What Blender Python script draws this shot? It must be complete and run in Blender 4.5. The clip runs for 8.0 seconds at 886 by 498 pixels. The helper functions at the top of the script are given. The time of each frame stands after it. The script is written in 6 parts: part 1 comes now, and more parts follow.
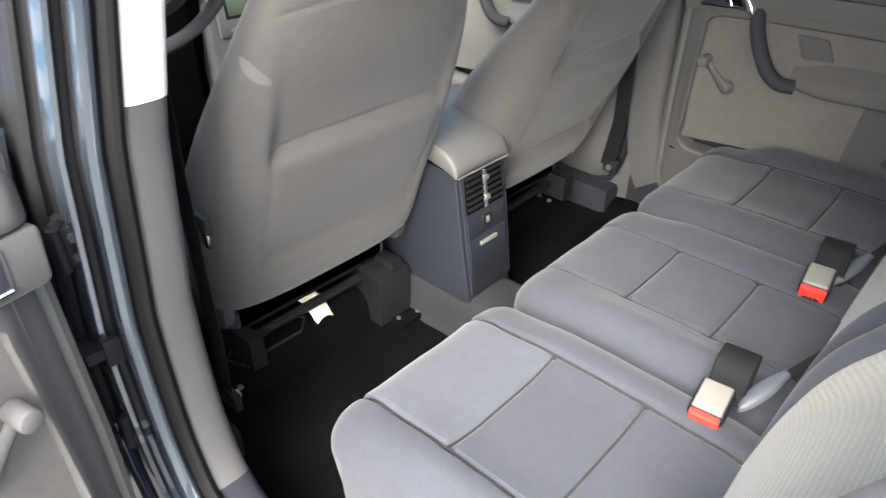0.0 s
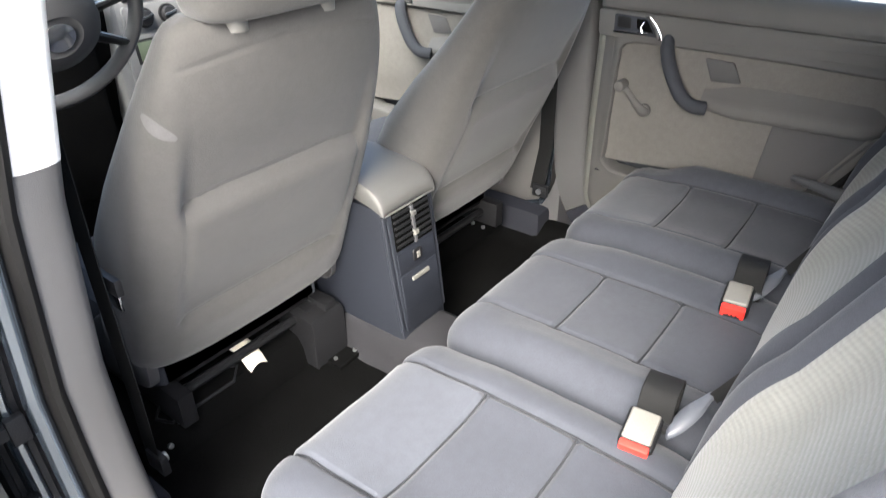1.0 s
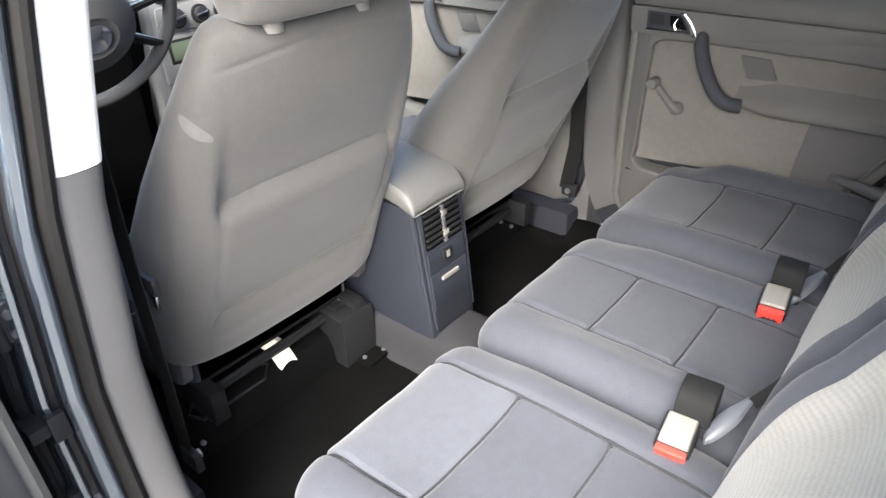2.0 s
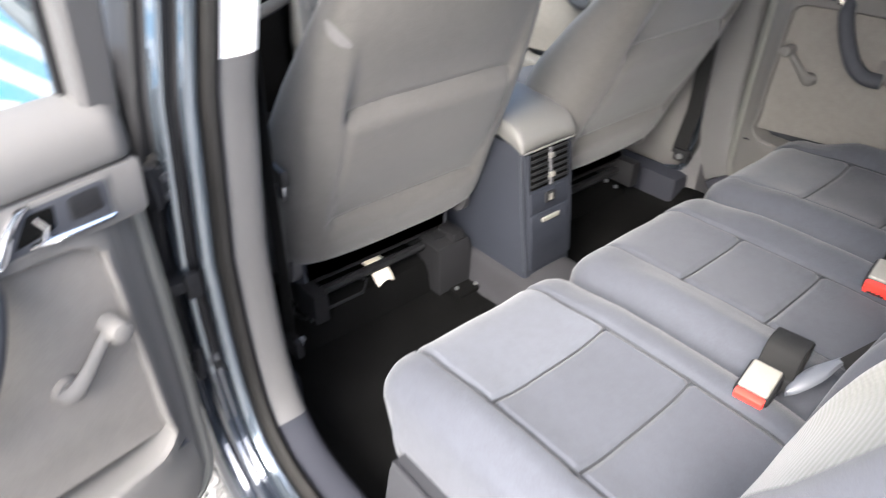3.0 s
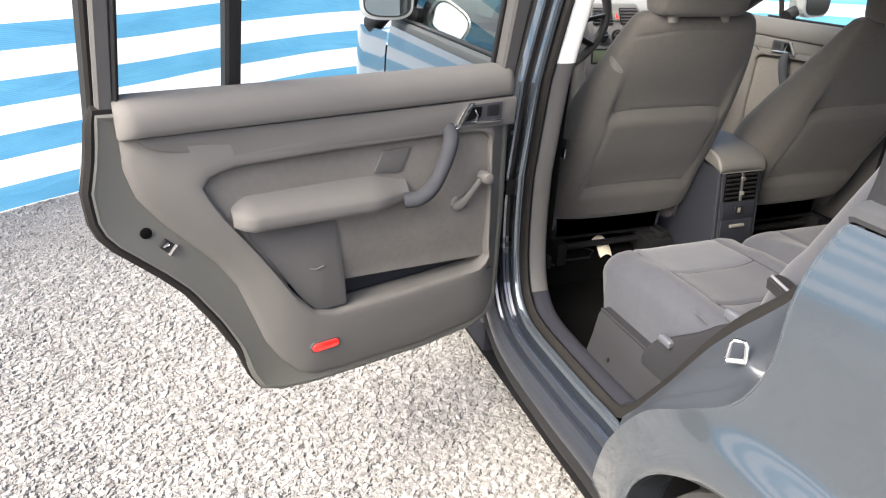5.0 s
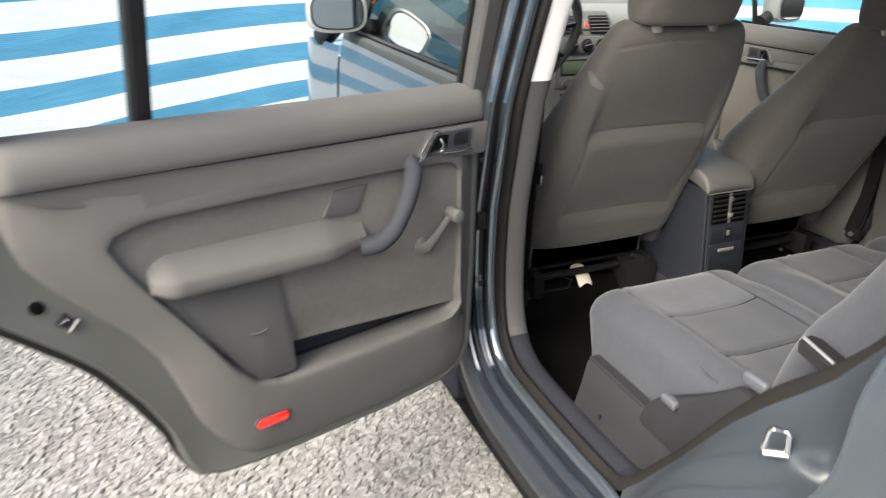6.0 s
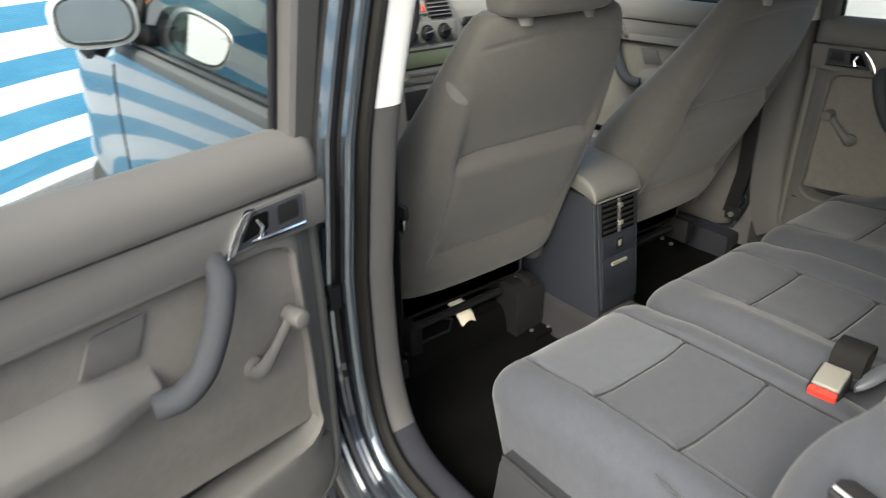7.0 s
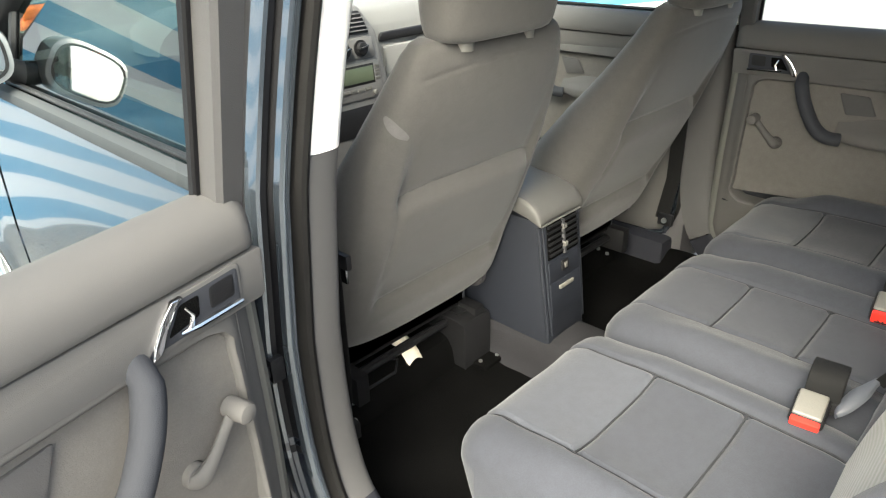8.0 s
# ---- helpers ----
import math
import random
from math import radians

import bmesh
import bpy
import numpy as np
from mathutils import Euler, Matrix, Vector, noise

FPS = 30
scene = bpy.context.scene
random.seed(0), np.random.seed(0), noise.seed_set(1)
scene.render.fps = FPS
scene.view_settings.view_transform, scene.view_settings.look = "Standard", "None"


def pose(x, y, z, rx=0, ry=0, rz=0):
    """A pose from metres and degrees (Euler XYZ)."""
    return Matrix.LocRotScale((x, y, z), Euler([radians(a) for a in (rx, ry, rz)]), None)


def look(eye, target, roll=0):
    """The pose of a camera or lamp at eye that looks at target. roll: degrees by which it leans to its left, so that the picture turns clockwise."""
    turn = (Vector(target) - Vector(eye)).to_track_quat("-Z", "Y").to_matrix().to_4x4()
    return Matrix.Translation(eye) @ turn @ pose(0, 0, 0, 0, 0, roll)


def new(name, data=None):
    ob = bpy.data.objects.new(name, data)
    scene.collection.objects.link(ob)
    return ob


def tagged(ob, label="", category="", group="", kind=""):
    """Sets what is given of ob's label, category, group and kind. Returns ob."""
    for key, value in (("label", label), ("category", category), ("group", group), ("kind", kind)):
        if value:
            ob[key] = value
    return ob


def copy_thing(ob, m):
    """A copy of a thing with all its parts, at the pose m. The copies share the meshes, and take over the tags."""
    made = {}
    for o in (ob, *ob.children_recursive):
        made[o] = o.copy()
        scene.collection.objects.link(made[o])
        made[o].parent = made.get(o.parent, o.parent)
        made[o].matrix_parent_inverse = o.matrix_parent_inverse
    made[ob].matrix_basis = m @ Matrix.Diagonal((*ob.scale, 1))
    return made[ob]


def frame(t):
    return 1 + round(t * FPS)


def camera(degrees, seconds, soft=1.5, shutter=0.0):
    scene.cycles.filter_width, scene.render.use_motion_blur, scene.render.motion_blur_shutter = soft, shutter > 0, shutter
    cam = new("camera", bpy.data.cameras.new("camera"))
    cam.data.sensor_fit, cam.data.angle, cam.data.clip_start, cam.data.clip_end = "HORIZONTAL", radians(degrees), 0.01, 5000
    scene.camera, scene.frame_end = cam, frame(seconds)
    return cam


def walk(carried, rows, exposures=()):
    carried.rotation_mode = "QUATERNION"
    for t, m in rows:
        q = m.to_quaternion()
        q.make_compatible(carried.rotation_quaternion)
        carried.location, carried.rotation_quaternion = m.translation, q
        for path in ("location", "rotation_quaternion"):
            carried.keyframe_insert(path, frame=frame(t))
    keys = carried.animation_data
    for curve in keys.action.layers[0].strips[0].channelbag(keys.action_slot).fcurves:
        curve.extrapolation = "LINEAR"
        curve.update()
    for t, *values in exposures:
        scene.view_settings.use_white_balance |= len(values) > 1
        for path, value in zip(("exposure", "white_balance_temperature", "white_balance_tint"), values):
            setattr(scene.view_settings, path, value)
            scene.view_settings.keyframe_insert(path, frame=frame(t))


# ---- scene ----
# camera and walk
cam = camera(67.3, 8.0, 1.1, 0.5)
PATH = [
    (0, (-1.019, -0.418, 1.392), (0.209, 0.721, 0.3), 0.2),
    (0.5, (-0.99, -0.421, 1.393), (0.295, 0.643, 0.29), -0.1),
    (1, (-0.972, -0.432, 1.418), (0.38, 0.611, 0.376), -0.6),
    (1.2, (-0.975, -0.432, 1.425), (0.388, 0.62, 0.407), -0.6),
    (2.3, (-0.978, -0.391, 1.416), (0.283, 0.728, 0.341), -1.7),
    (2.5, (-0.99, -0.376, 1.412), (0.231, 0.745, 0.294), -1.0),
    (3, (-1.054, -0.465, 1.384), (0.021, 0.793, 0.26), 0.7),
    (3.5, (-1.192, -0.685, 1.365), (-0.408, 0.817, 0.302), 3.3),
    (4, (-1.445, -0.953, 1.364), (-0.774, 0.717, 0.493), 1.4),
    (4.2, (-1.519, -1.031, 1.388), (-0.91, 0.635, 0.465), 1.2),
    (5.3, (-1.593, -1.179, 1.382), (-0.954, 0.524, 0.552), 2.2),
    (5.5, (-1.584, -1.154, 1.387), (-0.96, 0.553, 0.552), 1.4),
    (6, (-1.51, -0.949, 1.372), (-0.777, 0.717, 0.545), 1.6),
    (6.5, (-1.391, -0.763, 1.386), (-0.499, 0.804, 0.521), 0.2),
    (7, (-1.292, -0.551, 1.382), (-0.207, 0.87, 0.485), -0.9),
    (7.5, (-1.25, -0.424, 1.403), (-0.023, 0.879, 0.509), -1.6),
    (8, (-1.247, -0.404, 1.404), (0.029, 0.848, 0.507), -1.7),
]
walk(cam, [(t, look(eye, target, roll)) for t, eye, target, roll in PATH],
     exposures=[(0.0, 3.42, 5980, 4), (1.2, 3.70, 5950, 4), (2.5, 3.76, 5950, 5), (3.2, 3.74, 5950, 6), (3.6, 3.70, 5950, 6), (4.2, 3.30, 6250, 8), (5.3, 2.52, 6350, 5), (6.2, 2.38, 6350, 1), (7.0, 2.54, 6330, -1), (7.5, 2.80, 6400, -1), (8.0, 3.02, 6400, -2)])

# world and sun: bright veiled sky
world = bpy.data.worlds.new("World")
scene.world = world
world.use_nodes = True
wn = world.node_tree
sky = wn.nodes.new("ShaderNodeTexSky")
sky.sky_type, sky.sun_disc = "NISHITA", False
sky.sun_elevation, sky.sun_rotation = radians(42.5), radians(249.4)
sky.dust_density, sky.air_density, sky.ozone_density = 7.0, 0.5, 0.3
wn.links.new(sky.outputs[0], wn.nodes["Background"].inputs[0])
wn.nodes["Background"].inputs[1].default_value = 0.15
sun = new("sun", bpy.data.lights.new("sun", "SUN"))
sun.data.energy, sun.data.angle, sun.data.color = 0.32, radians(42), (1.0, 0.985, 0.96)
sun.matrix_world = look((-6.9, -2.6, 6.76), (0, 0, 0))


# materials
def mat(name, color, rough=0.6, metal=0.0, var=0.12, scale=6.0, grain=0.0, grain_scale=400.0, coat=0.0, spec=0.5, sheen=0.0):
    m = bpy.data.materials.new(name)
    m.use_nodes = True
    nt = m.node_tree
    b = nt.nodes["Principled BSDF"]
    b.inputs["Roughness"].default_value = rough
    b.inputs["Metallic"].default_value = metal
    b.inputs["Coat Weight"].default_value = coat
    b.inputs["Coat Roughness"].default_value = 0.05
    b.inputs["Coat IOR"].default_value = 1.65
    b.inputs["Specular IOR Level"].default_value = spec
    b.inputs["Sheen Weight"].default_value = sheen
    co = nt.nodes.new("ShaderNodeTexCoord")
    n1 = nt.nodes.new("ShaderNodeTexNoise")
    n1.inputs["Scale"].default_value, n1.inputs["Detail"].default_value = scale, 5
    n2 = nt.nodes.new("ShaderNodeTexNoise")
    n2.inputs["Scale"].default_value, n2.inputs["Detail"].default_value = grain_scale, 2
    nt.links.new(co.outputs["Object"], n1.inputs["Vector"])
    nt.links.new(co.outputs["Object"], n2.inputs["Vector"])
    add = nt.nodes.new("ShaderNodeMath")
    add.operation = "MULTIPLY_ADD"
    add.inputs[1].default_value = 0.6
    nt.links.new(n1.outputs["Fac"], add.inputs[0])
    mul = nt.nodes.new("ShaderNodeMath")
    mul.operation = "MULTIPLY"
    mul.inputs[1].default_value = 0.4
    nt.links.new(n2.outputs["Fac"], mul.inputs[0])
    nt.links.new(mul.outputs[0], add.inputs[2])
    ramp = nt.nodes.new("ShaderNodeValToRGB")
    lo = [c * (1 - var) for c in color]
    hi = [min(1, c * (1 + var)) for c in color]
    ramp.color_ramp.elements[0].position, ramp.color_ramp.elements[1].position = 0.3, 0.7
    ramp.color_ramp.elements[0].color, ramp.color_ramp.elements[1].color = (*lo, 1), (*hi, 1)
    nt.links.new(add.outputs[0], ramp.inputs[0])
    nt.links.new(ramp.outputs[0], b.inputs["Base Color"])
    if grain:
        bump = nt.nodes.new("ShaderNodeBump")
        bump.inputs["Strength"].default_value, bump.inputs["Distance"].default_value = grain, 0.002
        nt.links.new(n2.outputs["Fac"], bump.inputs["Height"])
        nt.links.new(bump.outputs[0], b.inputs["Normal"])
    return m


SEATBACK = mat("seat back fabric", (0.062, 0.0595, 0.056), 0.85, var=0.10, grain=0.22, grain_scale=900, sheen=0.2, spec=0.2)
FABRIC = mat("seat fabric", (0.0365, 0.039, 0.0475), 0.85, var=0.10, grain=0.22, grain_scale=900, sheen=0.12, spec=0.2)
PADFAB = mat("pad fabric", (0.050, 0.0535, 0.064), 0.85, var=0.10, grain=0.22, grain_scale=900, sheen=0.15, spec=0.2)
PLASTIC = mat("trim plastic", (0.085, 0.083, 0.085), 0.55, var=0.10, grain=0.35, grain_scale=900)
TRIM = mat("door trim", (0.094, 0.0905, 0.087), 0.75, spec=0.28, var=0.08, grain=0.2, grain_scale=1100)
INSERT = mat("insert cloth", (0.122, 0.115, 0.107), 0.9, var=0.10, grain=0.2, grain_scale=900, spec=0.2)
# darker tone puts shade into the pocket cover; also colours the faded patch
PATCH = mat("shaded and faded trim", (0.062, 0.060, 0.060), 0.8, var=0.10, grain=0.3, grain_scale=800)
SHELL = mat("door shell paint", (0.086, 0.086, 0.078), 0.5, var=0.08, grain=0.1)
SILLTRIM = mat("sill plastic", (0.018, 0.019, 0.025), 0.75, spec=0.2, var=0.10, grain=0.35, grain_scale=900)
PILLAR = mat("pillar plastic", (0.070, 0.068, 0.068), 0.6, var=0.08, grain=0.35, grain_scale=900)
DARKTRIM = mat("dark trim", (0.06, 0.06, 0.063), 0.5, var=0.12, grain=0.3, grain_scale=800)
CONSOLE = mat("console plastic", (0.0135, 0.0155, 0.0215), 0.5, var=0.08, grain=0.3, grain_scale=800)
BELT = mat("belt strip", (0.035, 0.037, 0.040), 0.65, var=0.05, spec=0.25)
HANDLE = mat("handle plastic", (0.030, 0.032, 0.038), 0.75, spec=0.22, var=0.08, grain=0.3, grain_scale=900)
PALEPAINT = mat("silver grey paint", (0.36, 0.37, 0.38), 0.3, metal=0.4, var=0.03, coat=1.0)


def woven(m, cells=330.0, depth=0.0006, strength=0.22, fade=0.05):
    """Adds a coarse woven relief and faint wear blotches to a cloth."""
    nt = m.node_tree
    b = nt.nodes["Principled BSDF"]
    co = nt.nodes.new("ShaderNodeTexCoord")
    vo = nt.nodes.new("ShaderNodeTexVoronoi")
    vo.inputs["Scale"].default_value = cells
    nt.links.new(co.outputs["Object"], vo.inputs["Vector"])
    old_normal = b.inputs["Normal"].links[0].from_socket
    bump = nt.nodes.new("ShaderNodeBump")
    bump.invert = True
    bump.inputs["Strength"].default_value, bump.inputs["Distance"].default_value = strength, depth
    nt.links.new(vo.outputs["Distance"], bump.inputs["Height"])
    nt.links.new(old_normal, bump.inputs["Normal"])
    nt.links.new(bump.outputs[0], b.inputs["Normal"])
    old_color = b.inputs["Base Color"].links[0].from_socket
    wear = nt.nodes.new("ShaderNodeTexNoise")
    wear.inputs["Scale"].default_value, wear.inputs["Detail"].default_value = 60.0, 6
    nt.links.new(co.outputs["Object"], wear.inputs["Vector"])
    both = nt.nodes.new("ShaderNodeMath")
    both.operation = "MULTIPLY_ADD"
    both.inputs[1].default_value = 0.45
    nt.links.new(vo.outputs["Distance"], both.inputs[0])
    nt.links.new(wear.outputs["Fac"], both.inputs[2])
    span = nt.nodes.new("ShaderNodeMapRange")
    span.inputs["From Min"].default_value, span.inputs["From Max"].default_value = 0.35, 1.0
    span.inputs["To Min"].default_value, span.inputs["To Max"].default_value = 1.0 + fade, 1.0 - fade
    nt.links.new(both.outputs[0], span.inputs["Value"])
    mul = nt.nodes.new("ShaderNodeVectorMath")
    mul.operation = "SCALE"
    nt.links.new(old_color, mul.inputs[0])
    nt.links.new(span.outputs["Result"], mul.inputs["Scale"])
    nt.links.new(mul.outputs[0], b.inputs["Base Color"])


woven(FABRIC, fade=0.10)
woven(SEATBACK, 300.0, 0.0006, 0.25, 0.09)
woven(PADFAB, fade=0.10)
woven(INSERT, 330.0, 0.0005, 0.2, 0.08)
SEAM_SHADE = mat("seam groove shade", (0.026, 0.027, 0.030), 0.9, var=0.2, scale=80, spec=0.1)
TONGUE = mat("tongue plastic", (0.060, 0.064, 0.076), 0.45, var=0.08, grain=0.2)
SIDECOVER = mat("side cover plastic", (0.016, 0.0165, 0.019), 0.75, var=0.1, grain=0.25, grain_scale=900, spec=0.2)
SCUFF = mat("worn fabric", (0.090, 0.088, 0.086), 0.8, var=0.15, scale=60)
LID = mat("lid plastic", (0.098, 0.096, 0.091), 0.5, var=0.06, grain=0.3, grain_scale=900)
BLACK = mat("black plastic", (0.010, 0.010, 0.011), 0.5, spec=0.3, var=0.2, grain=0.2)
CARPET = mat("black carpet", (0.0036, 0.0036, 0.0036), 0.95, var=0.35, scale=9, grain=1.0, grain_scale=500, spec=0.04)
GREYCARPET = mat("grey carpet", (0.026, 0.0258, 0.0285), 0.95, var=0.2, grain=1.0, grain_scale=500, spec=0.1)
RUBBER = mat("rubber", (0.0105, 0.0100, 0.0095), 0.75, var=0.2, scale=12, spec=0.15)
# one car paint in lit and shaded copies: sill and jamb darker, panels lighter
PAINT_SHADED = mat("car paint shaded", (0.030, 0.036, 0.048), 0.17, metal=0.5, var=0.06, coat=0.6)
PAINT_LIT = mat("car paint lit", (0.115, 0.137, 0.160), 0.15, metal=0.75, var=0.04, coat=1.0)
PAINT_LIT.node_tree.nodes["Principled BSDF"].inputs["Coat Roughness"].default_value = 0.05
PAINT_DULLED = mat("car paint dulled", (0.085, 0.098, 0.116), 0.36, metal=0.6, var=0.08, coat=0.25)
PAINT = mat("car paint", (0.070, 0.084, 0.105), 0.25, metal=0.7, var=0.04, coat=1.0)
CHROME = mat("chrome", (0.85, 0.85, 0.86), 0.12, metal=1.0, var=0.02)
WHITETRIM = mat("pale pillar trim", (0.84, 0.83, 0.80), 0.6, var=0.03, grain=0.2)
RED = mat("red plastic", (0.75, 0.035, 0.025), 0.4, var=0.06)
REFLECT = mat("red reflector", (0.80, 0.02, 0.015), 0.15, var=0.15, scale=60, coat=0.6)
BUCKLEGREY = mat("buckle grey", (0.15, 0.145, 0.13), 0.45, var=0.06, grain=0.2)
WEB = mat("webbing", (0.007, 0.007, 0.007), 0.7, var=0.2, grain=0.6, grain_scale=900, spec=0.2)
PAPER = mat("paper", (0.80, 0.72, 0.58), 0.8, var=0.05)
DASH = mat("dash plastic", (0.13, 0.13, 0.13), 0.55, var=0.06, grain=0.4, grain_scale=700)
DASHTOP = mat("dash top", (0.20, 0.20, 0.195), 0.6, var=0.06, grain=0.4, grain_scale=700)
SCREEN = mat("display", (0.085, 0.105, 0.070), 0.4, var=0.1)
HEAD = mat("roof lining", (0.72, 0.71, 0.68), 0.9, var=0.05)
ORANGE = mat("orange paint", (0.75, 0.16, 0.03), 0.5, var=0.08)
RENDER = mat("grey render", (0.32, 0.31, 0.30), 0.9, var=0.15, scale=2.0, grain=0.5, grain_scale=150)
TYRE = mat("tyre rubber", (0.02, 0.02, 0.02), 0.8, var=0.2)
ALLOY = mat("alloy", (0.55, 0.56, 0.57), 0.3, metal=0.9, var=0.04)


def glass(name, tint, alpha):
    m = bpy.data.materials.new(name)
    m.use_nodes = True
    nt = m.node_tree
    nt.nodes.remove(nt.nodes["Principled BSDF"])
    tr, gl, mix, fr = (nt.nodes.new(n) for n in ("ShaderNodeBsdfTransparent", "ShaderNodeBsdfGlossy", "ShaderNodeMixShader", "ShaderNodeFresnel"))
    tr.inputs[0].default_value = (*tint, 1)
    gl.inputs["Roughness"].default_value = 0.02
    fr.inputs[0].default_value = alpha
    nt.links.new(fr.outputs[0], mix.inputs[0])
    nt.links.new(tr.outputs[0], mix.inputs[1])
    nt.links.new(gl.outputs[0], mix.inputs[2])
    nt.links.new(mix.outputs[0], nt.nodes["Material Output"].inputs[0])
    return m


GLASS = glass("window glass", (0.90, 0.95, 0.93), 1.2)
SHADED = glass("lightly tinted glass", (0.86, 0.91, 0.89), 1.2)
# green glass darkened and made extra reflective so the mirrored tarpaulin dominates
TINTED = glass("darkened green glass", (0.24, 0.32, 0.30), 2.0)


def stripes_material():
    """Woven tarpaulin: blue and white bands by height."""
    m = bpy.data.materials.new("striped tarpaulin")
    m.use_nodes = True
    nt = m.node_tree
    b = nt.nodes["Principled BSDF"]
    b.inputs["Roughness"].default_value = 0.45
    co = nt.nodes.new("ShaderNodeTexCoord")
    sep = nt.nodes.new("ShaderNodeSeparateXYZ")
    nt.links.new(co.outputs["UV"], sep.inputs[0])
    mod = nt.nodes.new("ShaderNodeMath")
    mod.operation = "FRACT"
    nt.links.new(sep.outputs["Y"], mod.inputs[0])
    less = nt.nodes.new("ShaderNodeMath")
    less.operation = "LESS_THAN"
    less.inputs[1].default_value = 0.47
    nt.links.new(mod.outputs[0], less.inputs[0])
    wv = nt.nodes.new("ShaderNodeTexWave")
    wv.bands_direction = "Y"
    wv.inputs["Scale"].default_value = 9
    wv.inputs["Distortion"].default_value = 0.6
    nt.links.new(co.outputs["UV"], wv.inputs["Vector"])
    ns = nt.nodes.new("ShaderNodeTexNoise")
    ns.inputs["Scale"].default_value, ns.inputs["Detail"].default_value = 3.0, 6
    nt.links.new(co.outputs["UV"], ns.inputs["Vector"])
    blue = nt.nodes.new("ShaderNodeMix")
    blue.data_type = "RGBA"
    blue.inputs["A"].default_value, blue.inputs["B"].default_value = (0.075, 0.27, 0.46, 1), (0.15, 0.41, 0.60, 1)
    nt.links.new(ns.outputs["Fac"], blue.inputs["Factor"])
    white = nt.nodes.new("ShaderNodeMix")
    white.data_type = "RGBA"
    white.inputs["A"].default_value, white.inputs["B"].default_value = (0.76, 0.78, 0.79, 1), (0.86, 0.87, 0.88, 1)
    nt.links.new(ns.outputs["Fac"], white.inputs["Factor"])
    mix = nt.nodes.new("ShaderNodeMix")
    mix.data_type = "RGBA"
    nt.links.new(less.outputs[0], mix.inputs["Factor"])
    nt.links.new(white.outputs["Result"], mix.inputs["A"])
    nt.links.new(blue.outputs["Result"], mix.inputs["B"])
    fine = nt.nodes.new("ShaderNodeMix")
    fine.data_type, fine.blend_type = "RGBA", "MULTIPLY"
    fine.inputs["Factor"].default_value = 0.18
    nt.links.new(mix.outputs["Result"], fine.inputs["A"])
    nt.links.new(wv.outputs["Color"], fine.inputs["B"])
    nt.links.new(fine.outputs["Result"], b.inputs["Base Color"])
    wr = nt.nodes.new("ShaderNodeTexNoise")
    wr.inputs["Scale"].default_value, wr.inputs["Detail"].default_value, wr.inputs["Distortion"].default_value = 1.6, 4, 1.5
    nt.links.new(co.outputs["UV"], wr.inputs["Vector"])
    bp = nt.nodes.new("ShaderNodeBump")
    bp.inputs["Strength"].default_value, bp.inputs["Distance"].default_value = 0.3, 0.08
    nt.links.new(wr.outputs["Fac"], bp.inputs["Height"])
    nt.links.new(bp.outputs[0], b.inputs["Normal"])
    trn = nt.nodes.new("ShaderNodeBsdfTranslucent")
    nt.links.new(fine.outputs["Result"], trn.inputs[0])
    mx = nt.nodes.new("ShaderNodeMixShader")
    mx.inputs[0].default_value = 0.4
    nt.links.new(b.outputs[0], mx.inputs[1])
    nt.links.new(trn.outputs[0], mx.inputs[2])
    nt.links.new(mx.outputs[0], nt.nodes["Material Output"].inputs[0])
    return m


TARP = stripes_material()


def gravel_material(name, lo, hi, loose=False):
    m = bpy.data.materials.new(name)
    m.use_nodes = True
    nt = m.node_tree
    b = nt.nodes["Principled BSDF"]
    b.inputs["Roughness"].default_value = 0.9
    co = nt.nodes.new("ShaderNodeTexCoord")
    vo = nt.nodes.new("ShaderNodeTexVoronoi")
    vo.inputs["Scale"].default_value = 95
    ns = nt.nodes.new("ShaderNodeTexNoise")
    ns.inputs["Scale"].default_value, ns.inputs["Detail"].default_value = 2.5, 8
    nt.links.new(co.outputs["Object"], vo.inputs["Vector"])
    nt.links.new(co.outputs["Object"], ns.inputs["Vector"])
    geo = nt.nodes.new("ShaderNodeNewGeometry")
    sep = nt.nodes.new("ShaderNodeSeparateColor")
    nt.links.new(vo.outputs["Color"], sep.inputs[0])
    a = nt.nodes.new("ShaderNodeMath")
    a.operation = "ADD"
    nt.links.new(sep.outputs[0], a.inputs[0])
    nt.links.new(geo.outputs["Random Per Island"], a.inputs[1])
    h = nt.nodes.new("ShaderNodeMath")
    h.operation = "FRACT"
    nt.links.new(a.outputs[0], h.inputs[0])
    mixf = nt.nodes.new("ShaderNodeMath")
    mixf.operation = "MULTIPLY_ADD"
    mixf.inputs[1].default_value = 0.7
    nt.links.new(geo.outputs["Random Per Island"] if loose else h.outputs[0], mixf.inputs[0])
    s2 = nt.nodes.new("ShaderNodeMath")
    s2.operation = "MULTIPLY"
    s2.inputs[1].default_value = 0.3
    nt.links.new(ns.outputs["Fac"], s2.inputs[0])
    nt.links.new(s2.outputs[0], mixf.inputs[2])
    ramp = nt.nodes.new("ShaderNodeValToRGB")
    ramp.color_ramp.elements[0].color, ramp.color_ramp.elements[1].color = (*lo, 1), (*hi, 1)
    nt.links.new(mixf.outputs[0], ramp.inputs[0])
    nt.links.new(ramp.outputs[0], b.inputs["Base Color"])
    bump = nt.nodes.new("ShaderNodeBump")
    bump.inputs["Strength"].default_value, bump.inputs["Distance"].default_value = (0.25 if loose else 0.8), 0.012
    bump.invert = True
    nt.links.new(vo.outputs["Distance"], bump.inputs["Height"])
    nt.links.new(bump.outputs[0], b.inputs["Normal"])
    return m


